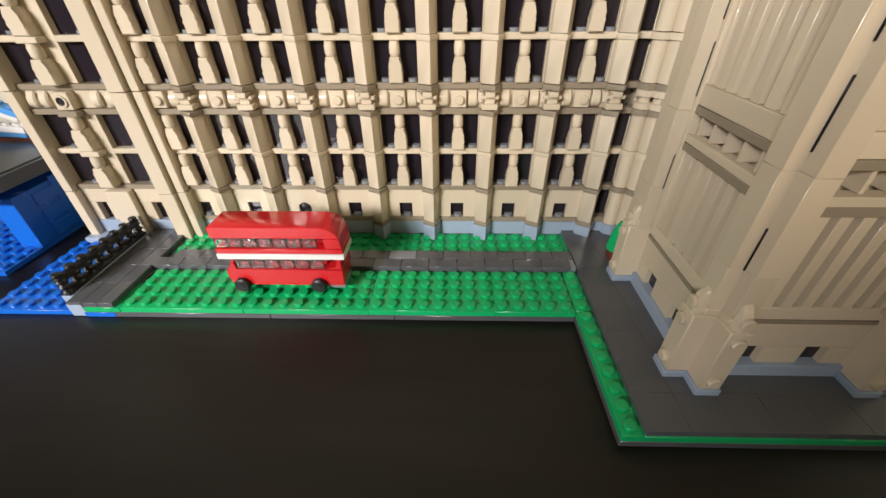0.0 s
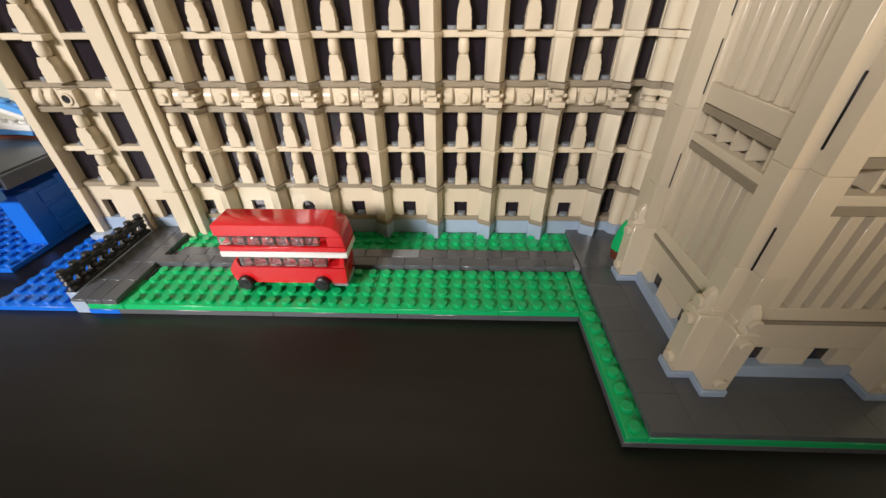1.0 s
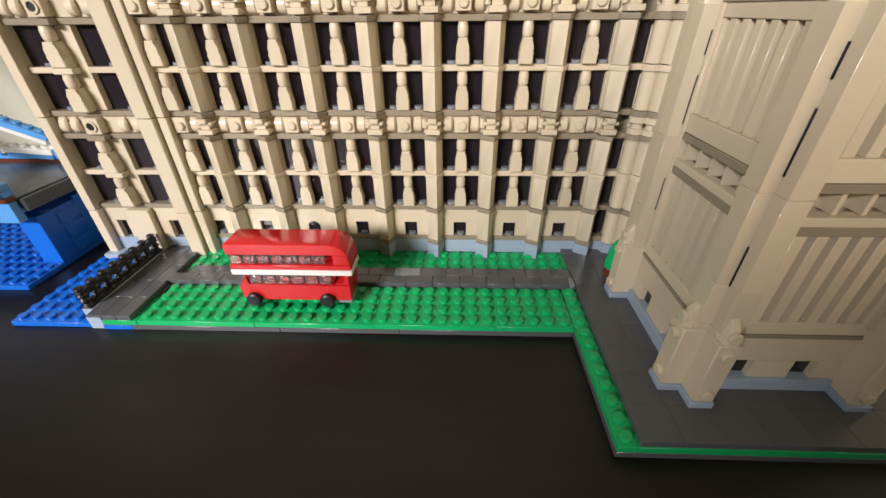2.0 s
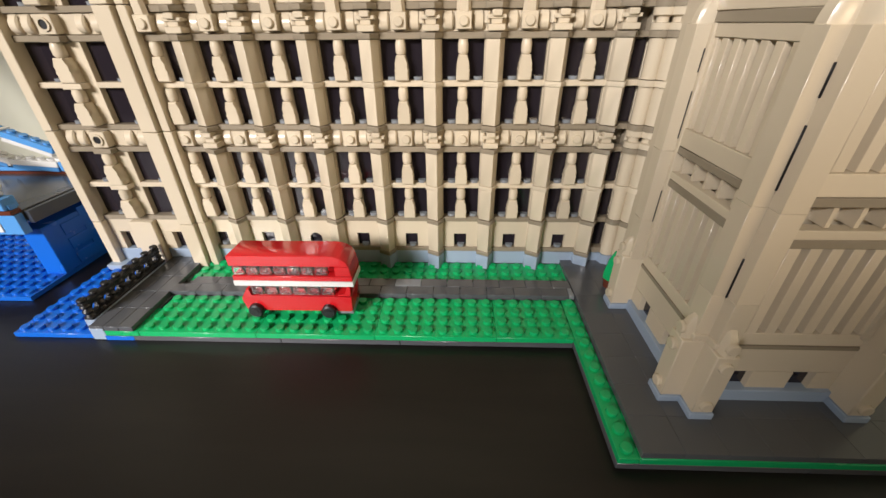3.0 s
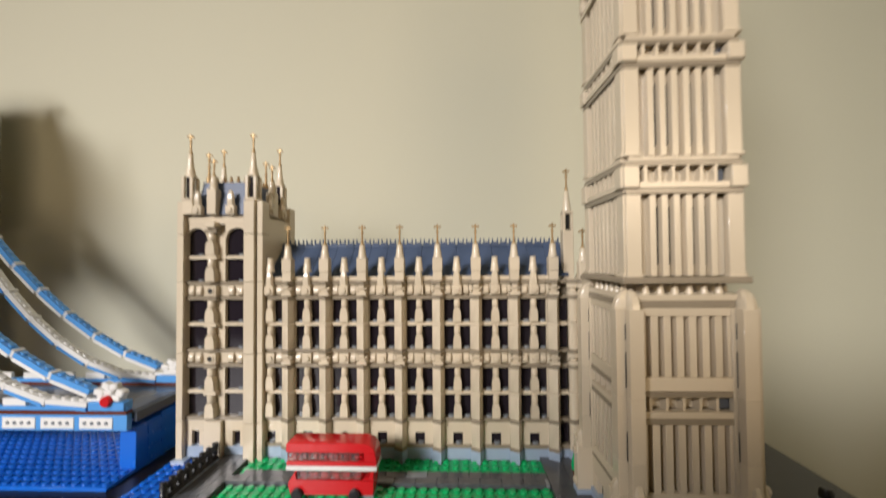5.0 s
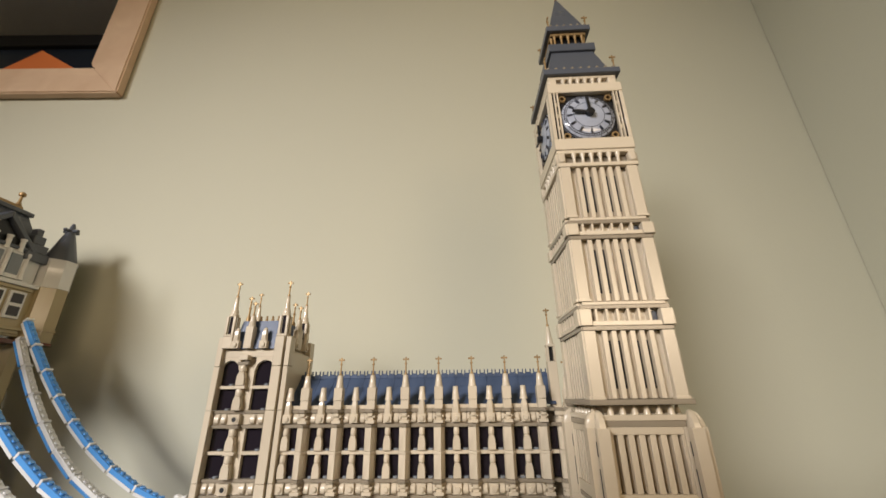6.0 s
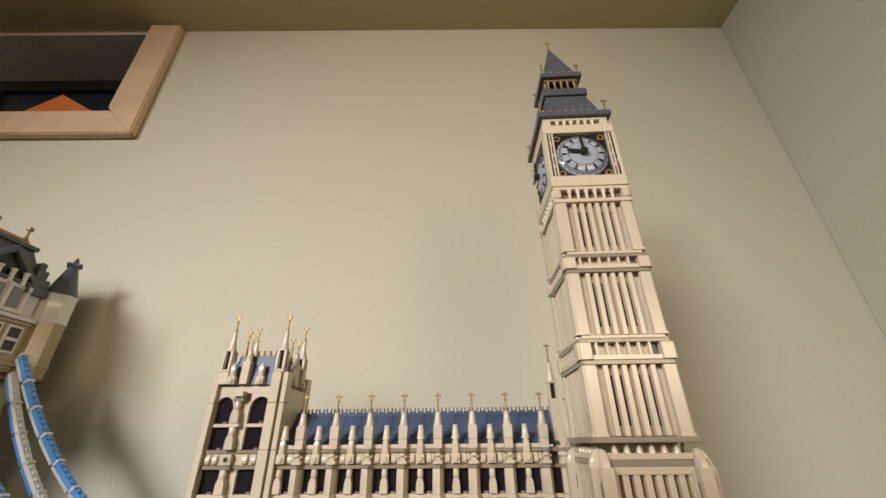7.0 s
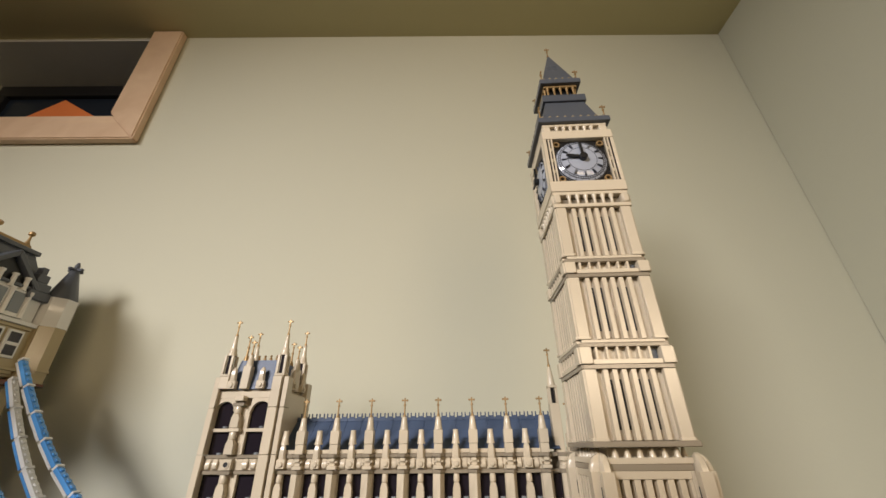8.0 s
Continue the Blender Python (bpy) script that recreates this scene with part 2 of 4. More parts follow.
piece_at_origin("window_sill", lambda bm: casing_bar(bm, -1264, -600, 710, 772, "h"), CASING, win, "pale pine board")
piece_at_origin("window_frame", lambda bm: casing_bar(bm, -672, -601, 710, CEIL - 1, "v"), CASING, win, "pale pine board")
piece_at_origin("window_frame", lambda bm: add_box(bm, -1264, -1182, -19, -1, 773, CEIL - 1, 2.5), CASING, win, "pale pine board")
piece_at_origin("recess_top", lambda bm: add_box(bm, -1179, -669, 1, 160, 1042, 1047.5), NICHE, win, "grey painted soffit")
piece_at_origin("sash_rail", lambda bm: add_box(bm, -1179, -669, 128, 156, 1004, 1041.5, 2), DARKF, win, "dark painted sash")
piece_at_origin("sash_rail", lambda bm: add_box(bm, -1179, -669, 128, 156, 773, 800, 2), DARKF, win, "dark painted sash")
for xa in (-1179, -697):
    piece_at_origin("sash_stile", lambda bm, xa=xa: add_box(bm, xa, xa + 28, 128, 156, 800.5, 1003.5, 2), DARKF, win, "dark painted sash")
piece_at_origin("pane", lambda bm: add_box(bm, -1150, -698, 140, 146, 801, 1003), NIGHT, win)
card = askew(thing("folded_card", 0, WALL_Y, 0, "orange folded card standing on the window ledge", "card"))
piece_at_origin("card_face", lambda bm: add_prism(bm, [(-912, 772.5), (-690, 772.5), (-816, 848)], 8, 10, "y"), ORANGE, card)
piece_at_origin("card_back", lambda bm: add_prism(bm, [(-908, 772.5), (-694, 772.5), (-816, 845)], 36, 38, "y"), ORANGE, card)

table = thing("table", -500, -200, FLOOR_Z, "dark stained wooden table with a satin top", "table")
piece_at_origin("tabletop", lambda bm: add_box(bm, -640, 822, -298, 335, -38 - FLOOR_Z, -0.1 - FLOOR_Z, 3), TABLE, table, "dark stained satin top")
for tx in (-1080, 270):
    for ty in (-440, 90):
        part("leg", box(60, 60, -38.2 - FLOOR_Z, 3), TABLE, table, tx, ty, FLOOR_Z)

# ---- toy brick model: base ----
base = thing("toy_brick_base", 0, -40, 0, "base of a toy brick model with green lawn and grey paving", "toy base")
for x0, x1, y0 in ((-160, -64, -73), (-64, 0, -73), (0, 91, -73), (91, 163, -136), (163, 235, -136)):
    part("base_plate", box(x1 - x0 - 0.2, 75 - y0, 3.1, 0.2), PATHG, base, (x0 + x1) / 2, (75 + y0) / 2, 0)
for x0, nx in ((-142.5, 8), (-78.5, 8), (-14.5, 8), (49.5, 5)):
    part("lawn_plate", stud_plate(nx, 4, 3.2), GREEN, base, x0 + 1.4, -73, 3.2)
part("lawn_edge", box(18.6, 20, 3.2, 0.2), GREEN, base, -150.6, -63, 3.2)
for y0, ny in ((-136, 8), (-72, 4)):
    part("lawn_strip", stud_plate(1, ny, 3.2), GREEN, base, 91.2, y0, 3.2)
for x0, nx in ((-144, 8), (-80, 8), (-16, 8), (48, 7)):
    part("back_lawn_plate", stud_plate(nx, 3, 3.2), GREEN, base, x0 + 2, -25.5, 3.2)
part("edge_plate", box(136, 34, 3.2, 0.2), GREEN, base, 99.4 + 68, -119, 3.2)
part("paving_bed", box(136, 101, 3.2, 0.2), PATHG, base, 99.4 + 68, -51, 3.2)
part("path_bed", box(250, 16, 3.2, 0.2), PATHG, base, -20, -33, 3.2)
part("path_bed", box(24, 52, 3.2, 0.2), PATHG, base, -154.6, -26.6, 3.2)
random.seed(4)
for row in range(2):
    x = -144 + (8 if row else 0)
    while x < 99:
        w = min(16, 99 - x)
        part("path_tile", box(w - 0.15, 7.85, 3.2, 0.25), PATHG if random.random() < 0.86 else GREYB, base, x + w / 2, -37 + 8 * row, 6.4)
        x += w
for i in range(3):
    for j in range(5):
        part("path_tile", box(7.85, 15.8, 3.2, 0.25), PATHG, base, -163.4 + 8 * i, -65 + 16 * j, 6.4)
for i in range(9):
    for j in range(9):
        x0, y0 = 99.4 + 16 * i, -135.5 + 16 * j
        if x0 < 232 and not (132 < x0 < 172 and -104 < y0 < -60):
            part("paving_tile", box(15.94, 15.94, 3.2, 0.12), PATHG, base, x0 + 8, y0 + 8, 6.4)
part("corner_block", box(8, 8, 8, 0.3), PLINTH, base, -164, -69, 0.2)
part("corner_block", box(12, 9, 4, 0.3), PLINTH, base, -203, -6, 3.3)
part("water_plate", stud_plate(6, 9, 3.0), BLUE, base, -214, -72, 0.1, label="bright blue studded plate")
part("water_edge", box(16, 6, 2.9, 0.2), BLUE, base, -153, -70.2, 0.05)

# ---- the long wing ----
wing = thing("toy_palace_wing", 0, 20, 6.4, "long tan toy brick palace wing with eight bays", "toy building")
PIL = ((-4.7, 3), (-4.7, -4.6), (1.8, -8.2), (4.8, -3.2), (4.8, 3))
PIL_BIG = tuple((x * 1.13, y * 1.12 if y < 0 else y) for x, y in PIL)
BAYS = [32 * (i - 4) for i in range(8)]
STOREYS = (41.6, 99.2)


def wall_panel_mesh(arch):
    def build(bm):
        add_box(bm, -16, -4, 0, 4, 0, 19.2)
        add_box(bm, 4, 16, 0, 4, 0, 19.2)
        add_box(bm, -4, 4, 0, 4, 9.6, 19.2)
        if arch:
            for s in (-1, 1):
                add_prism(bm, [(s * 4, 5.6), (s * 4, 9.6), (0, 9.6), (s * 1.5, 9.2), (s * 2.9, 8.2), (s * 3.7, 6.9)], 0, 4, "y")
    return shaped(("wall_panel", arch), build)


def bracket_mesh():
    """The stepped corbel on a pilaster between two ledges."""
    def build(bm):
        add_box(bm, -4.2, 4.2, -7.6, 2, 0.3, 3.2, 0.3)
        add_box(bm, -2.6, 2.6, -6.2, 2, 3.2, 5.4, 0.2)
        add_box(bm, -4.6, 4.6, -6.8, 2, 5.4, 7.2, 0.3)
        add_box(bm, -2.4, 2.4, -8.2, -2, 6.4, 9.2, 0.4)
        add_lathe(bm, ((1.5, 3.6), (1.5, 8.6)), 8, -4.4, -3.4)
    return shaped(("bracket",), build)


def tooth_mesh():
    """A rounded tooth on the frieze."""
    def build(bm):
        pts = [(0.0, 0.4), (-1.2, 0.6), (-2.7, 2.0), (-3.2, 4.0), (-2.6, 6.4), (-1.2, 8.6), (0, 9.4)]
        add_prism(bm, pts, -2.6, 2.6, "x")
        bmesh.ops.bevel(bm, geom=[e for e in bm.edges if abs(e.verts[0].co.x - e.verts[1].co.x) < 0.1], offset=0.8, segments=1, affect="EDGES")
    return shaped(("tooth",), build)


def badge_mesh():
    """A square tile with a round boss."""
    def build(bm):
        add_box(bm, -4, 4, -3.4, 0, 0.6, 9.2, 0.35)
        add_lathe(bm, ((2.4, 3.4), (2.4, 4.6), (2.0, 5.0)), 14, 0.4, 4.6, "y")
    return shaped(("badge",), build)


def fang_mesh():
    """A tall pointed tooth with a boss at its foot, rising over the cornice."""
    def build(bm):
        add_box(bm, -3.9, 3.9, -5.4, 0, 0, 7.6, 0.35)
        add_lathe(bm, ((2.4, 5.4), (2.4, 6.4), (2.0, 6.8)), 14, 0, 3.6, "y")
        levels = ((3.6, -5.2, -1.0, 7.6), (3.4, -5.6, -1.2, 11.0), (3.1, -5.6, -1.4, 14.6), (2.6, -5.0, -1.6, 17.6), (1.8, -4.4, -2.0, 19.6), (0.8, -3.6, -2.6, 20.6))
        rings = []
        for w, f, k, z in levels:
            m = (f + k) / 2
            rings.append([bm.verts.new(p) for p in ((-w, m, z), (-w * 0.6, f, z), (w * 0.6, f, z), (w, m, z), (w * 0.6, k, z), (-w * 0.6, k, z))])
        for a, b in zip(rings, rings[1:]):
            for i in range(6):
                bm.faces.new((a[i], a[(i + 1) % 6], b[(i + 1) % 6], b[i]))
        bm.faces.new(rings[0][::-1])
        bm.faces.new(rings[-1])
    return shaped(("fang",), build)


COLONNETTE_HEAD = ((2.0, 12.2), (2.5, 12.9), (2.7, 13.8), (2.7, 17.2), (2.3, 18.4), (2.3, 19.1))


def colonnette_mesh():
    """A flat-fronted bottle shape with square shoulders."""
    def build(bm):
        side = [(3.5, 0), (3.5, 3.6), (3.0, 5.0), (3.4, 6.0), (3.2, 8.2), (2.3, 12.1)]
        add_prism(bm, [(-x, z) for x, z in side] + [(x, z) for x, z in side[::-1]], -2.6, 2.6, "y")
        bmesh.ops.bevel(bm, geom=[e for e in bm.edges if abs(e.verts[0].co.y - e.verts[1].co.y) < 0.1], offset=0.5, segments=1, affect="EDGES")
    return shaped(("colonnette",), build)


SPIRE_CONE = ((3.7, 0), (3.7, 1.4), (3.4, 2.0), (2.5, 9.4), (2.5, 10.8), (2.0, 11.2))
GOLD_SPIRE = ((1.5, 0), (1.5, 1.6), (0.8, 2.2), (0.7, 8.6), (1.2, 9.0), (1.2, 10.0), (0.7, 10.4), (0.65, 11.0))


def gold_cross_mesh(tall=1.0):
    """A thin rod with a bead and a small cross at its head."""
    def build(bm):
        add_lathe(bm, [(r, h * tall) for r, h in GOLD_SPIRE], 10)
        top = 10.9 * tall
        add_box(bm, -0.65, 0.65, -0.6, 0.6, top, top + 5.0, 0.2)
        add_box(bm, -2.4, 2.4, -0.55, 0.55, top + 2.0, top + 3.4, 0.2)
        for side in (-2.3, 2.3):
            add_lathe(bm, ((0.5, top + 1.8), (0.85, top + 2.2), (0.85, top + 3.2), (0.5, top + 3.6)), 8, side, 0)
    return shaped(("gold_cross", tall), build)


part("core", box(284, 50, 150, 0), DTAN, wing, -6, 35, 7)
part("plinth", box(272, 5, 9.5, 0.3), PLINTH, wing, -8, 1.3, 6.4)
part("base_course", box(272, 5, 3.1, 0.3), DTAN, wing, -8, 1.0, 16)
for i, xc in enumerate(BAYS):
    part("wall_panel", wall_panel_mesh(i == 2), TAN, wing, xc, -0.6, 19.2)
    part("lower_window", box(8.2, 1.2, 9.4, 0.1), SMOKE, wing, xc, 2.4, 19.3)
    part("window_stud", lathe("stud", ((2.4, 0), (2.4, 1.7))), GREYB, wing, xc + 0.6, 0.9, 19.4)
    part("ledge", box(32, 7, 3.1, 0.25), DTAN, wing, xc, 1.2, 38.4)
    for z in STOREYS:
        part("transom", box(32, 6.5, 3.1, 0.3), TAN, wing, xc, 1.6, z + 19.2)
        for cell in (0, 22.4):
            for side in (-1, 1):
                part("window_pane", box(8.6, 1.2, 19.0, 0.1), SMOKE, wing, xc + side * 6.6, 3.2, z + cell + 0.1)
                part("window_stud", lathe("stud", ((2.4, 0), (2.4, 1.7))), GREYB, wing, xc + side * 6.9 + 1.2, 1.2, z + cell)
            part("mullion", box(3.6, 4, 19.1, 0.2), TAN, wing, xc, 2.2, z + cell + 0.05)
            part("colonnette", colonnette_mesh(), TAN, wing, xc, -1.6, z + cell)
            part("colonnette_head", lathe("colonnette_head", COLONNETTE_HEAD, 12), TAN, wing, xc, -1.6, z + cell)
        part("ledge", box(32, 7, 3.1, 0.25), DTAN, wing, xc, 1.2, z + 41.6)
        part("frieze", box(32, 5, 9.5, 0.25), TAN, wing, xc, 2.4, z + 44.8)
        part("ledge", box(32, 7, 3.1, 0.25), DTAN, wing, xc, 1.2, z + 54.4)
        for side in (-1, 1):
            part("frieze_tooth", tooth_mesh(), TAN, wing, xc + side * 7.6, 0.2, z + 44.8)
    part("frieze_badge", badge_mesh(), TAN, wing, xc, -0.2, 86.4)
    part("pointed_tooth", fang_mesh(), TAN, wing, xc, -0.2, 145)
    part("small_finial", lathe("small_finial", ((3.7, 0), (3.7, 1.2), (3.3, 1.9), (2.5, 9.8), (2.5, 11.6), (2.1, 12)), 14), TAN, wing, xc, -1.6, 164.3)
    part("parapet", box(32, 6, 3.4, 0.3), TAN, wing, xc, 1.6, 156.8)

for i in range(8):
    xp = BAYS[i] + 16
    part("pilaster_plinth", prism("pilaster_plinth", PIL_BIG, 9.5, c=0.2), PLINTH, wing, xp, 0, 6.4)
    part("pilaster_ring", prism("pilaster_ring", PIL_BIG, 2.6, c=0.2), DTAN, wing, xp, 0, 16.2)
    part("pilaster", prism("pilaster_low", PIL, 19.5, c=0.2), TAN, wing, xp, 0, 18.8)
    part("pilaster_back", box(10.2, 5, 116, 0), TAN, wing, xp, 2.6, 38.4)
    for z in STOREYS:
        part("pilaster_ring", prism("pilaster_ring", PIL_BIG, 2.6, c=0.2), DTAN, wing, xp, 0, z - 3.0)
        part("pilaster", prism("pilaster", PIL, 19.4, c=0.2), TAN, wing, xp, 0, z)
        part("pilaster_collar", prism("pilaster_collar", PIL_BIG, 2.6, c=0.2), TAN, wing, xp, 0.3, z + 19.4)
        part("pilaster", prism("pilaster", PIL, 19.4, c=0.2), TAN, wing, xp, 0, z + 22.2)
        part("pilaster_ring", prism("pilaster_ring", PIL_BIG, 2.6, c=0.2), DTAN, wing, xp, 0, z + 41.9)
        part("bracket", bracket_mesh(), TAN, wing, xp, 0, z + 44.8)
    part("pilaster_ring", prism("pilaster_ring", PIL_BIG, 2.6, c=0.2), DTAN, wing, xp, 0, 153.8)
    part("pinnacle_neck", box(7.6, 9, 7.8, 0.3), TAN, wing, xp, -2.4, 156.6)
    part("pinnacle_block", box(8.2, 8.4, 11.4, 0.4), TAN, wing, xp, -3.2, 164.5)
    part("pinnacle_cone", lathe("pinnacle_cone", SPIRE_CONE, 14), TAN, wing, xp, -3.6, 176)
    part("gold_spire", gold_cross_mesh(1.1), GOLD, wing, xp, -3.6, 187)

# roof of the wing: three courses of slates, a ridge and its row of clips
for k in range(17):
    x = -136 + 16 * k
    for c, (y, z) in enumerate(((5, 159.5), (14, 168.3), (23, 177.1))):
        part("roof_piece", prism("roof_piece", ((-0.2, 0), (9.4, 9.2), (9.4, 6.4), (2.4, -0.6)), 15.85, "x", 0.2), SAND, wing, x + (8 if c % 2 else 0) * 0, y, z)
for k in range(34):
    x = -140 + 8 * k
    part("ridge_tile", box(7.9, 8, 3.0, 0.25), SAND, wing, x, 35.8, 186)

    def clip(bm):
        add_box(bm, -2.9, -1.7, -0.9, 0.9, 0, 4.6, 0.25)
        add_box(bm, 1.7, 2.9, -0.9, 0.9, 0, 4.6, 0.25)
        add_box(bm, -1.7, 1.7, -0.9, 0.9, 0, 1.3)
    part("ridge_clip", shaped(("ridge_clip",), clip), SAND, wing, x, 33.6, 188.9)
part("roof_back", prism("roof_back", ((39, 187), (39, 184), (58, 157), (62, 157)), 272, "x"), SAND, wing, -8, 0, 0)

# narrow end bay and round corner turret beside the clock tower
part("end_wall", box(16, 40, 150, 0.3), TAN, wing, 134, 24, 7)
for z0, z1 in ((8, 17), (20.5, 36), (42, 60), (64.5, 82), (99.5, 118), (122, 140)):
    part("narrow_window", box(6.4, 1.2, z1 - z0, 0.1), SMOKE, wing, 121.5, 3.0, z0)
for z in (16.5, 38.4, 60.8, 83.2, 96, 118.4, 140.8, 153.6):
    part("narrow_ledge", box(8.5, 6, 3, 0.25), DTAN if z in (16.5, 38.4, 83.2, 96, 140.8, 153.6) else TAN, wing, 121.8, 1.8, z)
for xa, ya, r in ((128.5, -1.5, 4.0), (136.5, -4.5, 5.4)):
    part("column_base", lathe("column_base%d" % r, ((r + 1, 0), (r + 1, 9.6)), 8), PLINTH, wing, xa, ya, 6.4)
    for z0, z1 in ((16.2, 38.2), (41.6, 60.6), (64, 83), (99.2, 118.2), (121.8, 140.6)):
        part("column", lathe("column%d_%d" % (r, z1 - z0), ((r, 0), (r, z1 - z0)), 12), TAN, wing, xa, ya, z0)
    for z, m in ((38.4, DTAN), (60.8, TAN), (83.2, DTAN), (96, DTAN), (118.4, TAN), (140.8, DTAN), (153.6, DTAN)):
        part("column_ring", lathe("column_ring%d" % r, ((r + 1.1, 0), (r + 1.1, 3.0)), 12), m, wing, xa, ya, z)
    for z in (86.4, 144):
        part("column_neck", lathe("column_neck%d" % r, ((r + 0.9, 0), (r + 0.9, 2.8), (r - 1, 3.2), (r - 1, 5.6), (r + 1.1, 6.2), (r + 1.1, 9.4)), 12), TAN, wing, xa, ya, z)
part("pinnacle_block", box(8, 8, 15, 0.4), TAN, wing, 136.5, -4.5, 156.8)
part("pinnacle_cone", lathe("pinnacle_cone", SPIRE_CONE, 14), TAN, wing, 136.5, -4.5, 171.9)
part("gold_spire", gold_cross_mesh(), GOLD, wing, 136.5, -4.5, 183)
part("turret_stem", box(9, 9, 42, 0.4), TAN, wing, 128.5, 12, 156.8)
for sx in (-1, 1):
    for sy in (-1, 1):
        part("turret_post", box(2.2, 2.2, 14, 0.2), TAN, wing, 128.5 + sx * 3.2, 12 + sy * 3.2, 198.9)
part("turret_core", box(3.4, 3.4, 14, 0.1), BLACK, wing, 128.5, 12, 198.9)
part("turret_cap", box(8.8, 8.8, 2.4, 0.4), TAN, wing, 128.5, 12, 213)
part("turret_cone", lathe("turret_cone", ((4.0, 0), (3.6, 3), (1.8, 17), (1.4, 18)), 14), TAN, wing, 128.5, 12, 215.5)
part("gold_spire", gold_cross_mesh(1.3), GOLD, wing, 128.5, 12, 233.5)

# ---- the square corner tower ----
tower = thing("toy_square_tower", -177, 22, 6.4, "square tan toy brick tower with four gold-tipped turrets", "toy building")
part("core", box(66, 52, 204, 0), TAN, tower, -169.5, 30, 7)
part("side_wall", box(3, 44, 203, 0.3), TAN, tower, -134.6, 24, 8, label="plain tan side wall")
SEAMS = (6.5, 38.4, 96.3, 156.9, 197.2, 226.0)
for z0, z1 in zip(SEAMS, SEAMS[1:]):
    for x0, x1, y0 in ((-207.8, -202, -6.2), (-147.6, -138.6, -9.5), (-137.2, -132.4, -7.0), (-138, -132.4, 46)):
        part("buttress", box(x1 - x0, 12, z1 - z0 - 0.35, 0.35), TAN, tower, (x0 + x1) / 2, y0 + 6, z0)
for x0, x1, z0, z1 in ((-203, -184, 6.4, 16), (-168, -147.6, 6.4, 16)):
    part("plinth", box(x1 - x0, 5, z1 - z0, 0.3), PLINTH, tower, (x0 + x1) / 2, 0.6, z0)
    part("lower_wall", box(x1 - x0, 5, 9.5, 0.2), TAN, tower, (x0 + x1) / 2, 1.0, 28.9)
    for s in (-1, 1):
        w = (x1 - x0 - 6.5) / 2
        part("lower_wall", box(w, 5, 12.8, 0.2), TAN, tower, (x0 + x1) / 2 + s * (3.25 + w / 2), 1.0, 16.05)
    part("lower_window", box(6.6, 1, 12.6, 0.1), SMOKE, tower, (x0 + x1) / 2, 2.6, 16.1)
LEVELS = (41.6, 99.2, 156.8)


def tower_colonnette():
    """A broad flat-fronted bottle shape with square shoulders."""
    def build(bm):
        side = [(4.2, 0), (4.2, 3.6), (3.5, 5.0), (4.1, 6.0), (3.8, 8.2), (2.8, 12.1)]
        add_prism(bm, [(-x, z) for x, z in side] + [(x, z) for x, z in side[::-1]], -3.4, 3.4, "y")
        bmesh.ops.bevel(bm, geom=[e for e in bm.edges if abs(e.verts[0].co.y - e.verts[1].co.y) < 0.1], offset=0.5, segments=1, affect="EDGES")
    return shaped(("tower_colonnette",), build)


for z in LEVELS:
    for cell in (0, 22.4):
        arch = z > 150 and cell > 0
        for xa, xb in ((-203, -184), (-168, -147.6)):
            h = 26 if arch else 19
            part("window_pane", box(xb - xa, 1.2, h, 0.1), SMOKE, tower, (xa + xb) / 2, 3.0, z + cell)
            part("window_stud", lathe("stud", ((2.4, 0), (2.4, 1.7))), GREYB, tower, (xa + xb) / 2 + 3, 1.2, z + cell)
            if not arch:
                part("transom", box(xb - xa, 5, 3.0, 0.25), TAN, tower, (xa + xb) / 2, 1.0, z + cell + 19.2)
            else:
                def head(bm, w=xb - xa):
                    n = 8
                    for s in (-1, 1):
                        arc = [(s * w / 2 * 0.94 * math.cos(a), 15 + 9 * math.sin(a)) for a in [math.pi / 2 * k / n for k in range(n + 1)]]
                        add_prism(bm, [(s * w / 2, 15), *arc, (0, 30), (s * w / 2, 30)], 0, 4, "y")
                part("arch", shaped(("arch", xb - xa), head), TAN, tower, (xa + xb) / 2, -1.6, z + cell)
        part("colonnette", tower_colonnette(), TAN, tower, -178, -4.4, z + cell)
        part("colonnette_head", lathe("tower_colonnette_head", [(q * 1.2, h) for q, h in COLONNETTE_HEAD], 12), TAN, tower, -178, -4.4, z + cell)
        part("colonnette_ring", box(11, 7, 3.0, 0.3), TAN if cell == 0 else DTAN, tower, -178, -3.6, z + cell + 19.2)
    part("mullion", box(16, 5, 42, 0.2), TAN, tower, -176, 1.2, z)
    if z < 150:
        part("frieze", box(57, 5, 9.4, 0.25), TAN, tower, -175.5, 1.6, z + 44.9)
        for dz in (41.7, 54.5):
            part("ledge", box(57, 6, 3, 0.25), DTAN, tower, -175.5, 0.6, z + dz)
        for xt in (-197, -190.4, -162, -154):
            part("frieze_tooth", tooth_mesh(), TAN, tower, xt, -0.8, z + 44.9)

        def rivet(bm):
            add_box(bm, -4.6, 4.6, -3.4, 2, 0.2, 9.2, 0.3)
            add_ring(bm, 3.2, 2.2, -4.2, -3.2, 14, "y", 4.7)
        block = part("pin_hole_block", shaped(("pin_hole_block",), rivet), TAN, tower, -178, -2.6, z + 44.9)
        part("hole", lathe("hole", ((2.2, 0), (2.2, 0.5)), 14, "y"), BLACK, block, -178, -5.7, z + 49.6, label="dark pin hole")
part("ledge", box(57, 6, 3, 0.25), DTAN, tower, -175.5, 0.6, 38.4)
part("centre_plinth", box(15, 8, 31, 0.4), TAN, tower, -176.5, -1.6, 7)
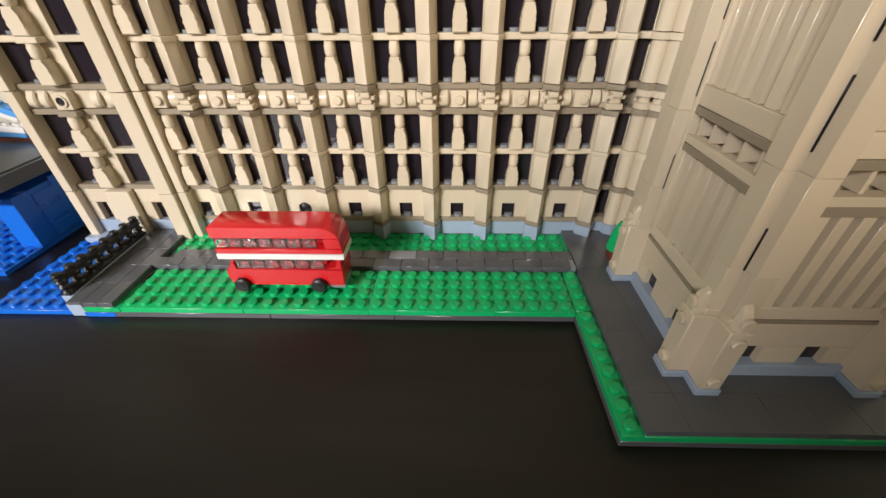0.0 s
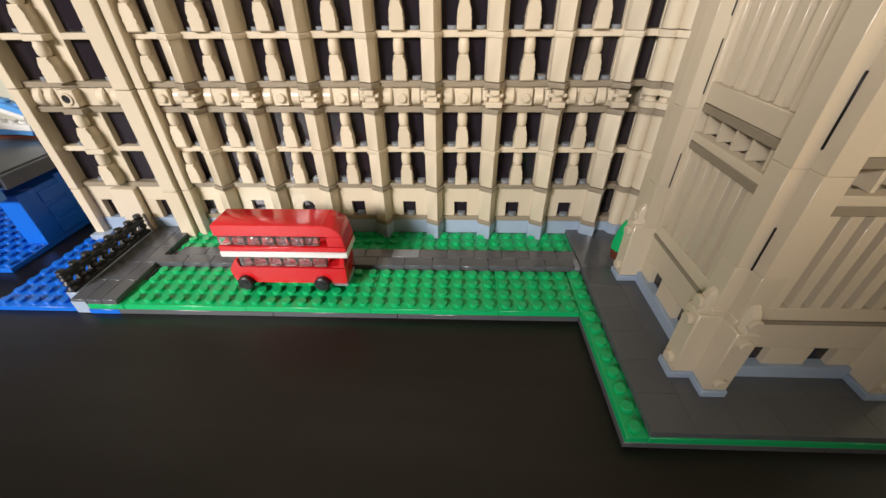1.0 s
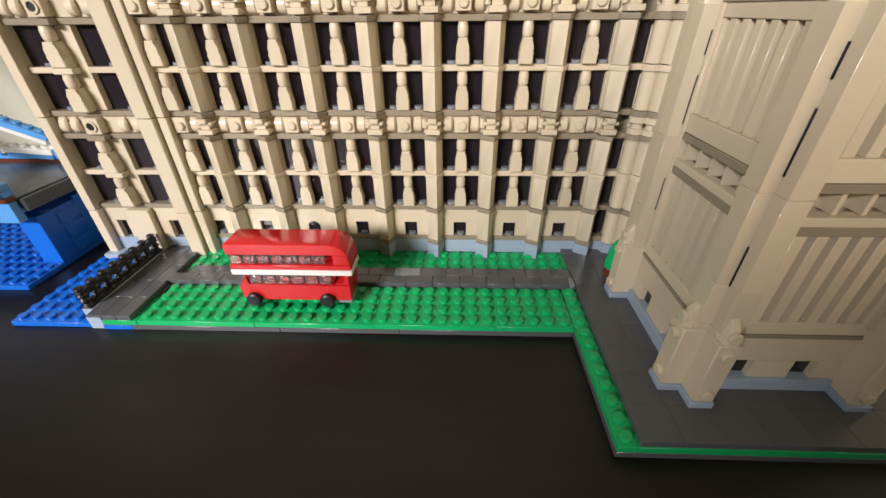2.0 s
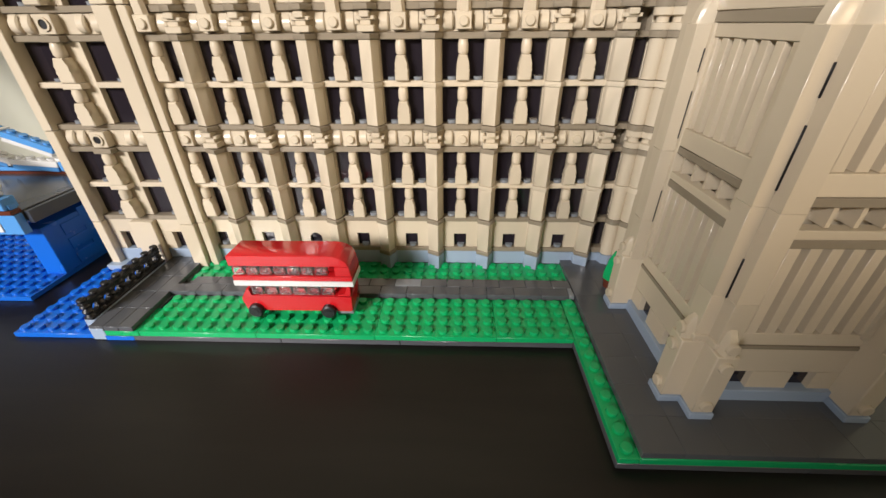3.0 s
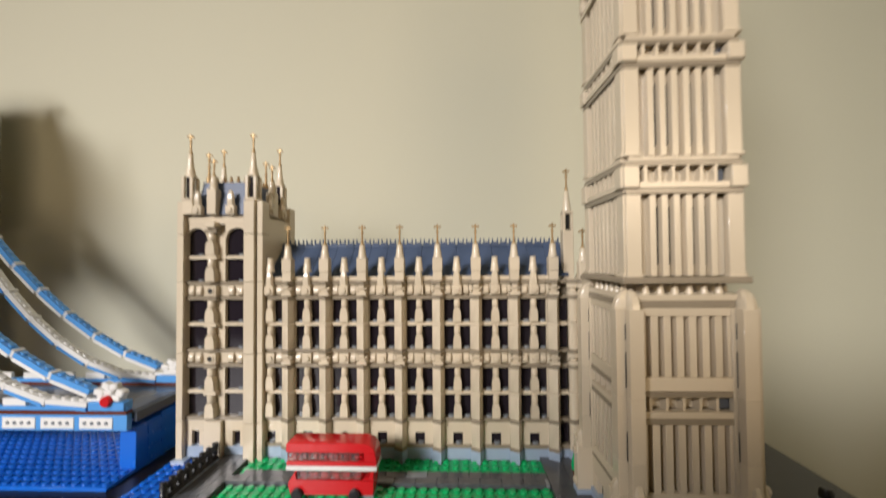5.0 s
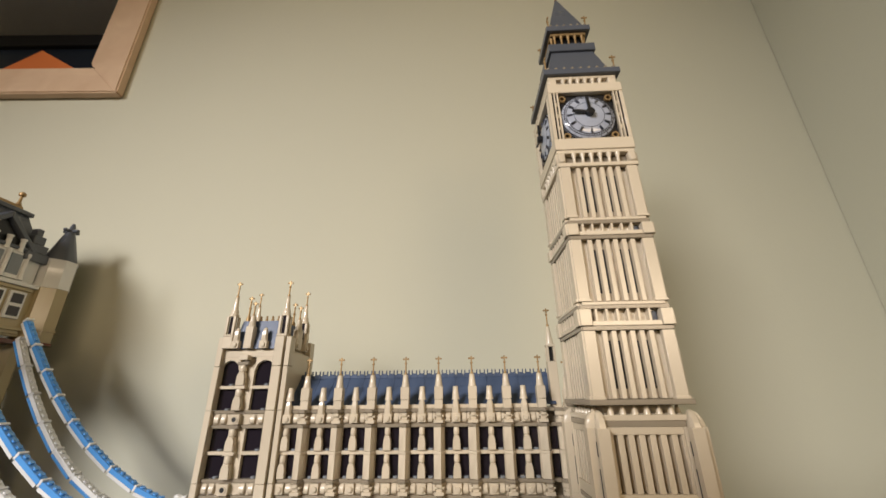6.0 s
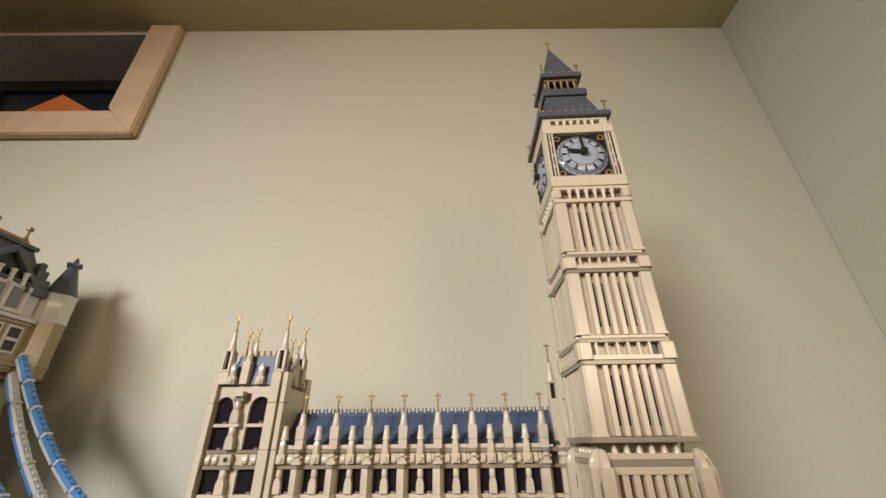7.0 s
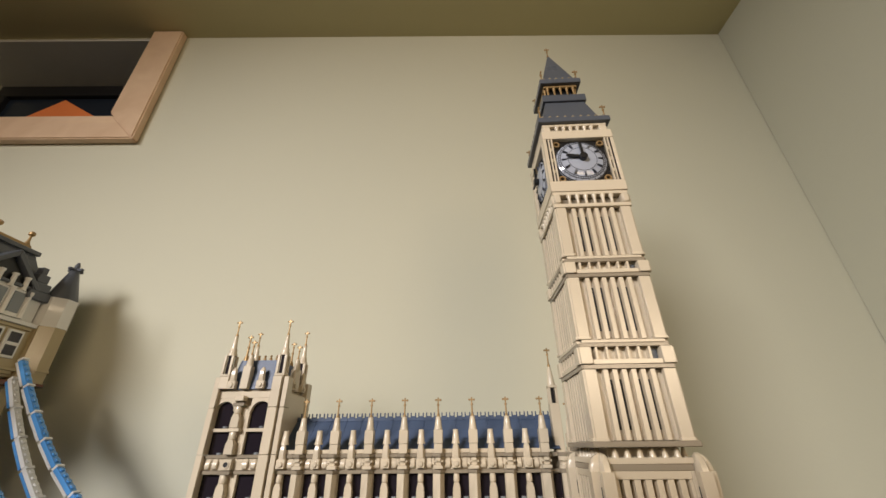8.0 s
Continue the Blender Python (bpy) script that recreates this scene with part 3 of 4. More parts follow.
part("head_wall", box(57, 5.5, 6.5, 0.3), TAN, tower, -175.5, 0.9, 206.2)
part("corbel", box(9, 9, 5, 0.5), TAN, tower, -178, -3.8, 203)
part("top_ledge", box(64, 50, 3, 0.3), TAN, tower, -171, 25, 211.4)
for xf in (-190, -161):
    part("pointed_tooth", fang_mesh(), TAN, tower, xf, -2, 214.4)
for yf in (10, 34):
    part("pointed_tooth", fang_mesh(), TAN, tower, -137.5, yf, 214.4, rz=90)
part("centre_pinnacle", box(8, 8, 22, 0.4), TAN, tower, -177, -3.6, 214.4)
part("pinnacle_cone", lathe("pinnacle_cone", SPIRE_CONE, 14), TAN, tower, -177, -3.6, 236.4)
part("gold_spire", gold_cross_mesh(0.95), GOLD, tower, -177, -3.6, 247.5)
part("side_pinnacle", box(8, 8, 22, 0.4), TAN, tower, -138.5, 22, 214.4)
part("pinnacle_cone", lathe("pinnacle_cone", SPIRE_CONE, 14), TAN, tower, -138.5, 22, 236.4)
part("gold_spire", gold_cross_mesh(0.95), GOLD, tower, -138.5, 22, 247.5)
part("mansard", shaped(("mansard",), lambda bm: (add_lathe(bm, ((35, 0), (28, 29)), 4, 0, 0, "z", 0.5))), SAND, tower, -170, 22, 214.4, label="steep sand-blue roof")
for k in range(6):
    for yy in (5, 39):
        part("crown_clip", lathe("crown_clip", ((1.5, 0), (1.5, 2.4), (0.7, 3.2), (1.3, 4.6), (0.8, 5.4)), 8), GOLD, tower, -186 + 6.4 * k, yy, 243.4)
for k in range(4):
    part("crown_clip", lathe("crown_clip", ((1.5, 0), (1.5, 2.4), (0.7, 3.2), (1.3, 4.6), (0.8, 5.4)), 8), GOLD, tower, -153, 10 + 8 * k, 243.4)
for xs, ys in ((-187, 5), (-153, 39)):
    part("roof_finial", lathe("roof_finial", ((2.4, 0), (2.4, 3), (1.2, 6), (0.9, 14)), 10), GOLD, tower, xs, ys, 243.4)
    part("gold_spire", gold_cross_mesh(0.8), GOLD, tower, xs, ys, 257)
for xs, ys in ((-198.5, -2.5), (-142.8, -2.5), (-142, 45), (-198.5, 45)):
    part("turret_base", box(9.6, 9.6, 12, 0.5), TAN, tower, xs, ys, 214.5)
    part("turret_sill", box(10.6, 10.6, 2.0, 0.4), TAN, tower, xs, ys, 226.5)
    for sx in (-1, 1):
        for sy in (-1, 1):
            part("turret_post", prism("turret_post", ((-1.3, -1.3), (1.3, -1.3), (1.3, 1.3), (-1.3, 1.3)), 18.4, c=0.3), TAN, tower, xs + sx * 3.6, ys + sy * 3.6, 228.6)
    # solid dark core in place of the open cage's shaded gap
    part("turret_core", box(4.6, 4.6, 18.4, 0.2), SMOKE, tower, xs, ys, 228.6)
    part("turret_cap", lathe("turret_cap", ((4.7, 0), (4.7, 2.4), (3.7, 3.2), (3.7, 6.6), (3.2, 7.2)), 14), TAN, tower, xs, ys, 247)
    part("turret_cone", lathe("turret_cone_tall", ((2.9, 0), (2.7, 2), (1.7, 12.4), (2.0, 12.8), (2.0, 13.6), (1.3, 14)), 14), TAN, tower, xs, ys, 254)
    part("gold_spire", gold_cross_mesh(1.1), GOLD, tower, xs, ys, 268)

# ---- the clock tower ----
CX, CY = 158, -77.5
clock = thing("toy_clock_tower", CX, CY, 9.6, "tall tan toy brick clock tower with slate roof", "toy building")


def on_face(name, mesh, material, face, u, d, z, label="", parent=None):
    """A piece on one of the four faces: u along the face, d out from the tower's middle."""
    a = radians(90 * face)
    x, y = u, -d
    return part(name, mesh, material, parent or clock, CX + x * math.cos(a) - y * math.sin(a), CY + x * math.sin(a) + y * math.cos(a), z, rz=90 * face, label=label)


def square(half, h, c=0.4):
    return box(2 * half, 2 * half, h, c)


def slot_bars(face, z0, z1, d, pitch=6.9, rise=0.0, width=3.4):
    """Six upright bars with dark slots between them in a recessed panel."""
    h = z1 - z0
    deep = 5.6 if rise else 7.6
    on_face("panel", box(7.6 * pitch, 1.5, h, 0.1), TAN, face, 0, d - deep, z0)
    for k in range(6):
        on_face("bar", box(width, deep - 0.4, h, 0.15), TAN, face, (k - 2.5) * pitch, d + 0.3 - deep / 2, z0)
    if not rise:
        for s in (-1, 1):
            on_face("panel_margin", box(pitch * 0.52, deep - 0.4, h, 0.2), TAN, face, s * pitch * 3.42, d + 0.3 - deep / 2, z0)
    for k in (-2, -1, 1, 2) if rise else ():
        lo, hi = z0 + h * rise, z1 - h * rise
        on_face("slot", box(2.9, 0.8, hi - lo, 0.05), BLACK, face, k * pitch, d - deep + 0.8, lo)


def bullet_mesh(w, h):
    """A slim upright cap with a flat back and a rounded, tapering front."""
    def build(bm):
        rings = []
        for k in range(8):
            t = k / 7
            q = math.sqrt(max(0.0, 1 - t ** 2.2)) * 0.86 + 0.14 * (1 - t)
            front = 3.6 - 7.2 * max(q, 0.06)
            hw = w / 2 * max(0.25 + 0.75 * q, 0.2)
            rings.append([bm.verts.new(p) for p in ((-hw, 3.6, h * t), (-hw, front + 1.6 * q, h * t), (-hw * 0.6, front, h * t), (hw * 0.6, front, h * t), (hw, front + 1.6 * q, h * t), (hw, 3.6, h * t))])
        for a, b in zip(rings, rings[1:]):
            for i in range(6):
                bm.faces.new((a[i], a[(i + 1) % 6], b[(i + 1) % 6], b[i]))
        bm.faces.new(rings[0][::-1])
        bm.faces.new(rings[-1])
    return shaped(("bullet", w, h), build)


part("core", box(46, 46, 345, 0), TAN, clock, CX, CY, 9.7)
for f in range(4):
    on_face("plinth", box(64, 5, 6.3, 0.3), PLINTH, f, 0, 31.2, 9.6)
    for u0, u1 in ((-32, -17), (-8, 8), (17, 32)):
        on_face("lower_wall", box(u1 - u0, 4, 9.2, 0.1), TAN, f, (u0 + u1) / 2, 30, 16)
    for u in (-12.5, 12.5):
        on_face("lower_window", box(9.2, 1, 9.0, 0.1), SMOKE, f, u, 28.8, 16.1)
    on_face("lower_wall", box(64, 4, 12.2, 0.2), TAN, f, 0, 30, 25.4)
    on_face("ledge", box(64, 4.4, 1.8, 0.2), DTAN, f, 0, 30.2, 37.8)
    on_face("lower_wall", box(64, 4, 6, 0.25), TAN, f, 0, 30, 39.8)
    slot_bars(f, 46, 83, 32, width=3.9)
    on_face("ledge", box(52, 4.8, 3.4, 0.25), DTAN, f, 0, 30.5, 83.3)
    on_face("rail", box(52, 5.0, 3.4, 0.25), TAN, f, 0, 30.6, 86.8)
    on_face("balustrade_back", box(52, 1.2, 7.8, 0.1), TAN, f, 0, 24.4, 90.3)
    for k in range(5):
        on_face("baluster", prism("baluster", ((-0.7, 0), (0.7, 0), (0.7, -6.4), (-0.7, -6.4)), 7.6), TAN, f, (k - 2.2) * 9.0, 25.0, 90.4)
    on_face("balustrade_slot", box(7, 0.8, 6.2, 0.05), SLATE, f, 21.6, 28.6, 91.0)
    on_face("ledge", box(52, 4.8, 3.2, 0.25), DTAN, f, 0, 30.6, 98.1)
    on_face("rail", box(52, 4.8, 7.4, 0.25), TAN, f, 0, 30.6, 101.5)
    slot_bars(f, 109, 142.3, 32, width=3.9)
    on_face("rail", box(52, 4.6, 4.6, 0.25), TAN, f, 0, 30.3, 142.4)
    on_face("ledge", box(52, 4.8, 3.6, 0.25), DTAN, f, 0, 30.6, 147.1)
    on_face("rail", box(64, 4.8, 3.6, 0.25), TAN, f, 0, 30.4, 150.8)
    for k in range(6):
        on_face("corbel_tooth", lathe("corbel_tooth", ((2.4, 0), (2.1, 2), (0.9, 6.6), (0.6, 6.9)), 10), TAN, f, (k - 2.5) * 8, 28.6, 153.4)
    for s in (-1, 1):
        u = s * 30.6
        on_face("buttress_plinth", box(9.6, 12.0, 3.4, 0.4), PLINTH, f, s * 30.2, 37.4, 9.6)
        on_face("buttress_foot", box(8.4, 11, 30.4, 0.4), TAN, f, s * 30.2, 37.2, 13.1)
        on_face("foot_cap", bullet_mesh(5.6, 11.5), TAN, f, s * 30.2, 39.0, 43.6)
        on_face("foot_shoulder", box(8.4, 6, 3.0, 0.4), TAN, f, s * 30.2, 36.4, 43.6)
        for zb in (17.6, 38.6):
            on_face("boss", lathe("boss", ((2.5, 0), (2.5, 1.2), (2.1, 1.6)), 14, "y"), TAN, f, s * 30.2, 42.7, zb)
        on_face("boss", lathe("boss", ((2.5, 0), (2.5, 1.2), (2.1, 1.6)), 14, "y"), TAN, f, s * 30.2, 41.6, 47.2)
        for z0, z1 in ((42, 64.2), (64.5, 98.2), (98.5, 146.6)):
            on_face("buttress", box(7.8, 8, z1 - z0 + 0.2, 0.15), TAN, f, s * 29.8, 34.8, z0)
        on_face("buttress_edge", box(2.2, 4, 103, 0.2), TAN, f, s * 24.7, 31.4, 44)
        on_face("buttress_cap", bullet_mesh(6.4, 10.5), TAN, f, s * 29.8, 35.0, 146.7)
        for z0, z1 in ((64, 80), (104, 123), (130, 138.5)):
            on_face("slit", box(0.5, 0.5, z1 - z0, 0.05), BLACK, f, s * 33.9, 33.9, z0)
            on_face("slit", box(0.7, 1.0, z1 - z0, 0.05), BLACK, f, s * 25.8, 33.2, z0)
    # upper shaft, three stages
    for z0, z1 in ((164.4, 209.8), (231.6, 280.6), (300, 346.8)):
        slot_bars(f, z0, z1, 31.5, 6.6, 0.14)
        for s in (-1, 1):
            on_face("corner_pier", box(8.4, 4, z1 - z0 - 1, 0.35), TAN, f, s * 27.6, 31, z0 + 1)
            on_face("pier_foot", box(9.4, 4.8, 2.2, 0.3), TAN, f, s * 27.6, 31.4, z0 - 0.6)
    for z, h in ((210, 21), (280.8, 18.6)):
        on_face("ledge", box(64, 4.6, 3.0, 0.25), DTAN, f, 0, 30.6, z + 0.1)
        on_face("rail", box(49, 5, 3.4, 0.3), TAN, f, 0, 31, z + 3.2)
        on_face("balustrade_back", box(50, 0.8, h - 12, 0.1), TAN, f, 0, 26.6, z + 6.7)
        for k in range(6):
            on_face("baluster", prism("baluster_mid%d" % h, ((-0.8, 0), (0.8, 0), (0.8, -5.6), (-0.8, -5.6)), h - 12.2), TAN, f, (k - 2.7) * 7.6, 27.0, z + 6.7)
        on_face("balustrade_slot", box(6.4, 0.8, h - 14, 0.05), SLATE, f, 21.2, 27.6, z + 7.4)
        for s in (-1, 1):
            on_face("corner_block", box(8.6, 6.2, h - 9, 0.4), TAN, f, s * 29.0, 31.6, z + 3.3)
        on_face("ledge", box(64, 4.6, 2.8, 0.25), DTAN, f, 0, 30.6, z + h - 5.4)
        on_face("rail", box(60, 5, 2.3, 0.25), TAN, f, 0, 30.6, z + h - 2.5)
    on_face("rail", box(66, 5, 3.6, 0.3), TAN, f, 0, 31.2, 347)
    on_face("balustrade_back", box(56, 0.8, 10, 0.1), DTAN, f, 0, 26.6, 350.6)
    for k in range(6):
        on_face("baluster", lathe("baluster_round", ((1.4, 0), (1.4, 6), (2.3, 8.4), (2.3, 9.8)), 10), TAN, f, (k - 2.5) * 7.4, 31.2, 350.7)
    for s in (-1, 1):
        on_face("corner_cap", box(6.4, 6.4, 9.8, 1.2), TAN, f, s * 29.6, 31.4, 350.7)
    # clock stage
    on_face("clock_sill", box(67.6, 6, 11.4, 0.4), TAN, f, 0, 30.9, 363.8)
    on_face("clock_head", box(67.6, 6, 10, 0.4), TAN, f, 0, 30.9, 426)
    on_face("dial_back", box(52, 1.5, 51, 0.1), BLACK, f, 0, 28, 375)
    for s in (-1, 1):
        # dark backing puts the shade between the bars into its colour
        on_face("pier_back", box(8.8, 2, 50.7, 0.1), SMOKE, f, s * 29, 30.6, 375.25)
        for u in (25.3, 28.2):
            on_face("pier_bar", box(1.4, 4.4, 50.7, 0.25), TAN, f, s * u, 31.5, 375.25)
        for u in (26.9, 29.7):
            for zt in (386, 399, 412):
                on_face("pier_link", box(1.3, 1.5, 3.6, 0.1), TAN, f, s * u, 31.6, zt)
        for zc in (379.6, 420.8):
            def ring(bm):
                add_ring(bm, 3.3, 2.0, -1.2, 1.2, 12)
            on_face("gold_ring", shaped(("gold_ring",), ring), GOLD, f, s * 20.8, 30, zc)
    on_face("corner_post", box(3.4, 3.4, 50.7, 0.35), TAN, f, 32.0, 32.0, 375.25)
    dial = on_face("dial", lathe("dial", ((24.4, 0), (24.4, 0.6), (22, 2.6), (17, 4.3), (10, 5.6), (5, 6.0), (1, 6.1)), 48, "y"), DIAL, f, 0, 28.8, 400.2, "pale convex clock dial")

    def ring_line(bm, r=20.0, w=0.45, lift=3.5):
        add_ring(bm, r + w, r - w, -lift, -lift + 0.9, 48)
    for r, lift in ((23.7, 1.3), (21.6, 2.95), (19.8, 3.6), (13.4, 5.05)):
        on_face("dial_ring", shaped(("dial_ring", r), lambda bm, r=r, lift=lift: ring_line(bm, r, 0.22 if r < 23 else 0.6, lift)), BLACK, f, 0, 28.8, 400.2, parent=dial)
    for k in range(12):
        a = math.pi / 6 * k

        def numeral(bm, a=a, k=k):
            for off in ((-0.8, 0, 0.8) if k % 3 else (-0.45, 0.45)):
                pts = [(-off * math.cos(a) + r * math.sin(a) + w * math.cos(a), off * math.sin(a) + r * math.cos(a) - w * math.sin(a)) for r, w in ((14.4, -0.1), (19.2, -0.1), (19.2, 0.1), (14.4, 0.1))]
                add_prism(bm, pts, -5.3, -4.0, "y")
        on_face("numeral_mark", shaped(("numeral_mark", k), numeral), INK, f, 0, 28.8, 400.2, parent=dial)
    for q in range(60):
        a = math.pi / 30 * q

        def tick(bm, a=a):
            pts = [(r * math.sin(a) + w * math.cos(a), r * math.cos(a) - w * math.sin(a)) for r, w in ((19.8, -0.13), (21.6, -0.13), (21.6, 0.13), (19.8, 0.13))]
            add_prism(bm, pts, -3.5, -2.6, "y")
        if f in (0, 3):
            on_face("minute_mark", shaped(("minute_mark", q), tick), BLACK, f, 0, 28.8, 400.2, parent=dial)
    for q in range(24):
        a = math.pi / 12 * (q + 0.5)

        def spoke(bm, a=a):
            pts = [(r * math.sin(a) + w * math.cos(a), r * math.cos(a) - w * math.sin(a)) for r, w in ((21.8, -0.1), (23.4, -0.1), (23.4, 0.1), (21.8, 0.1))]
            add_prism(bm, pts, -2.7, -1.4, "y")
        if f in (0, 3):
            on_face("rim_mark", shaped(("rim_mark", q), spoke), BLACK, f, 0, 28.8, 400.2, parent=dial)
    for turn, length, width in ((-3, 17.5, 1.15), (-82, 15.5, 1.25)):
        def hand_shape(bm, length=length, width=width, turn=turn):
            a = radians(turn)
            pts = [(-width * 0.8, -2), (width * 0.8, -2), (width, length - 3), (width * 0.4, length), (-width * 0.4, length), (-width, length - 3)]
            add_prism(bm, [(x * math.cos(a) + z * math.sin(a), -x * math.sin(a) + z * math.cos(a)) for x, z in pts], -9.2, -7.4, "y")
        on_face("pointer", shaped(("pointer", turn), hand_shape), BLACK, f, 0, 28.8, 400.2, parent=dial)
    on_face("hub", lathe("hub", ((3.6, 5.0), (3.6, 10.2), (3.0, 10.8)), 16, "y"), BLACK, f, 0, 28.8, 400.2, parent=dial)
    # cornice above the clock
    on_face("balustrade_back", box(52, 1.2, 8, 0.1), DTAN, f, 0, 27.5, 436.2)
    for k in range(6):
        on_face("baluster", lathe("baluster_top", ((1.5, 0), (1.5, 5), (2.3, 6.2), (2.3, 7.4)), 10), TAN, f, (k - 2.5) * 6.8, 29.6, 436.2)
    for s in (-1, 1):
        on_face("corner_cap", box(7.4, 6.6, 7.6, 0.8), TAN, f, s * 27.4, 28.8, 436.2)
    on_face("rail", box(62.6, 5.4, 3, 0.3), TAN, f, 0, 28.8, 443.9)
    for k in range(9):
        on_face("eaves_clip", lathe("eaves_clip", ((1.6, 0), (1.6, 1.8), (1.0, 2.2)), 8), DTAN, f, (k - 4) * 7.6, 33.6, 453.1)
    for k in range(6):
        on_face("eaves_clip", lathe("eaves_clip", ((1.6, 0), (1.6, 1.8), (1.0, 2.2)), 8), DTAN, f, (k - 2.5) * 7, 20.4, 525)
    for k in range(5):
        on_face("gallery_post", lathe("gallery_post", ((1.7, 0), (1.1, 3), (1.1, 12), (1.7, 15.4), (1.7, 17)), 10), GOLD, f, (k - 2) * 7, 16.6, 498.8)
    on_face("gallery_rail", box(35.6, 3, 3, 0.3), GOLD, f, 0, 16.8, 515.4)
    for half, z, tall in ((32, 453.1, 1.1), (19.2, 525, 0.95)):
        on_face("corner_finial", gold_cross_mesh(tall), GOLD, f, half, half, z)
part("shaft_core", square(26, 90, 0), TAN, clock, CX, CY, 354)
for z, half, h in ((160.4, 34.6, 3.6), (360.4, 33, 3.3)):
    part("string_course", square(half, h, 0.4), DTAN if z < 200 else TAN, clock, CX, CY, z)
part("eaves_plate", square(35.4, 6, 0.4), SLATE, clock, CX, CY, 447, label="slate grey eaves plate")


def frustum(name, a, b, h):
    return shaped((name, a, b, h), lambda bm: add_lathe(bm, ((a * math.sqrt(2), 0), (b * math.sqrt(2), h)), 4, 0, 0, "z", 0.5))


part("lower_roof", frustum("lower_roof", 29.5, 20.5, 36.2), SLATE, clock, CX, CY, 453, label="sloping slate grey roof")
part("roof_lid", square(23, 9.4, 0.4), SLATE, clock, CX, CY, 489.3)
part("gallery_core", square(13, 20, 0.2), BLACK, clock, CX, CY, 498.7)
part("upper_eaves_plate", square(22.2, 6.4, 0.4), SLATE, clock, CX, CY, 518.5)
part("spire", frustum("spire", 18.6, 1.0, 66), SLATE, clock, CX, CY, 525, label="pointed slate grey spire roof")
part("gold_spire", gold_cross_mesh(1.1), GOLD, clock, CX, CY, 590.6)

# link between the wing and the clock tower
part("link_wall", box(60, 46, 148, 0.3), TAN, wing, 164, -20, 9.6)
part("link_ledge", box(62, 48, 3.2, 0.3), DTAN, wing, 164, -20, 157.7)

# ---- small toys on the base ----
bus = thing("toy_bus", -57, -49, 6.4, "red toy double-decker bus with white stripe on the lawn", "toy bus")
BX0, BX1, BY0, BY1 = -87.4, -24.2, -61, -45
bw, bc = BY1 - BY0, (BY0 + BY1) / 2


def side_slab(poly, width, c=0.4):
    return prism("bus_slab", poly, width, "y", c)


def seat_row(n, pitch):
    """A row of clear bricks with studs showing through the side windows."""
    def build(bm):
        for k in range(n):
            add_box(bm, k * pitch + 0.7, k * pitch + pitch - 0.7, -3, 3, 0, 2.2, 0.4)
            add_lathe(bm, ((2.0, 2.2), (2.0, 3.6), (1.7, 3.9)), 10, k * pitch + pitch / 2, 0)
    return shaped(("seat_row", n, pitch), build)


part("lower_body", side_slab(((-84.6, 12.4), (-27.4, 12.4), (-26.2, 13.4), (-26.2, 22.5), (-80.6, 22.5), (-80.6, 27.2), (-82, 27.2), (-86.2, 20.7), (-86.2, 18.2)), bw), RED, bus, 0, bc, 0)
part("rear_pillar", side_slab(((-33.6, 22.7), (-26.2, 22.7), (-26.2, 28.9), (-28.4, 28.9), (-29, 24), (-33.6, 24)), bw), RED, bus, 0, bc, 0)
part("stripe", box(BX1 - BX0 + 0.4, bw + 0.5, 3.1, 0.25), WHITE, bus, (BX0 + BX1) / 2, bc, 29.1, label="white stripe")
part("upper_floor", box(BX1 - BX0 - 0.2, bw, 3.0, 0.3), RED, bus, (BX0 + BX1) / 2, bc, 32.3)
part("rear_body", side_slab(((-33, 35.4), (-24.3, 35.4), (-25.2, 41.3), (-33, 41.3)), bw), RED, bus, 0, bc, 0)
part("roof", side_slab(((-87.6, 41.4), (-25.2, 41.4), (-26.4, 44), (-29.4, 46.6), (-33.6, 47.7), (-86.8, 47.7), (-87.6, 46.9)), bw, 0.3), RED, bus, 0, bc, 0)
part("seats", seat_row(7, 7.3), RED, bus, -85, bc, 35.4, label="red seats behind clear windows")
part("lower_seats", seat_row(6, 7.6), RED, bus, -80, bc, 22.7)
for k in range(7):
    for yy in (BY0 + 1.6, BY1 - 1.6):
        part("window_pane", box(7.0, 2.8, 5.8, 0.8), CLEAR, bus, -83.4 + 7.2 * k, yy, 35.45)
for k in range(6):
    for yy in (BY0 + 1.6, BY1 - 1.6):
        part("window_pane", box(7.3, 2.8, 6.2, 0.8), CLEAR, bus, -76.4 + 7.5 * k, yy, 22.7)
part("bumper", box(9, bw - 2, 2.2, 0.3), GREYB, bus, -31, bc - 0.2, 10.2)
part("headlamp", box(0.9, 3.2, 1.6, 0.2), CLEAR, bus, -86.5, BY0 + 3.4, 16.4)
part("headlamp", box(0.9, 3.2, 1.6, 0.2), CLEAR, bus, -86.5, BY1 - 3.4, 16.4)
for xw in (-79.2, -39.2):
    for yy in (BY0 - 0.6, BY1 + 0.6):
        wheel = part("wheel", lathe("tyre", ((3.2, -2.4), (4.0, -1.7), (4.0, 1.7), (3.2, 2.4)), 20, "y"), BLACK, bus, xw, yy, 13.6)
        part("rim", lathe("rim", ((2.0, -2.7), (2.0, 2.7)), 14, "y"), BLACK, wheel, xw, yy, 13.6)
    part("axle", box(4, bw - 4, 2.4, 0.2), BLACK, bus, xw, bc, 11.5)

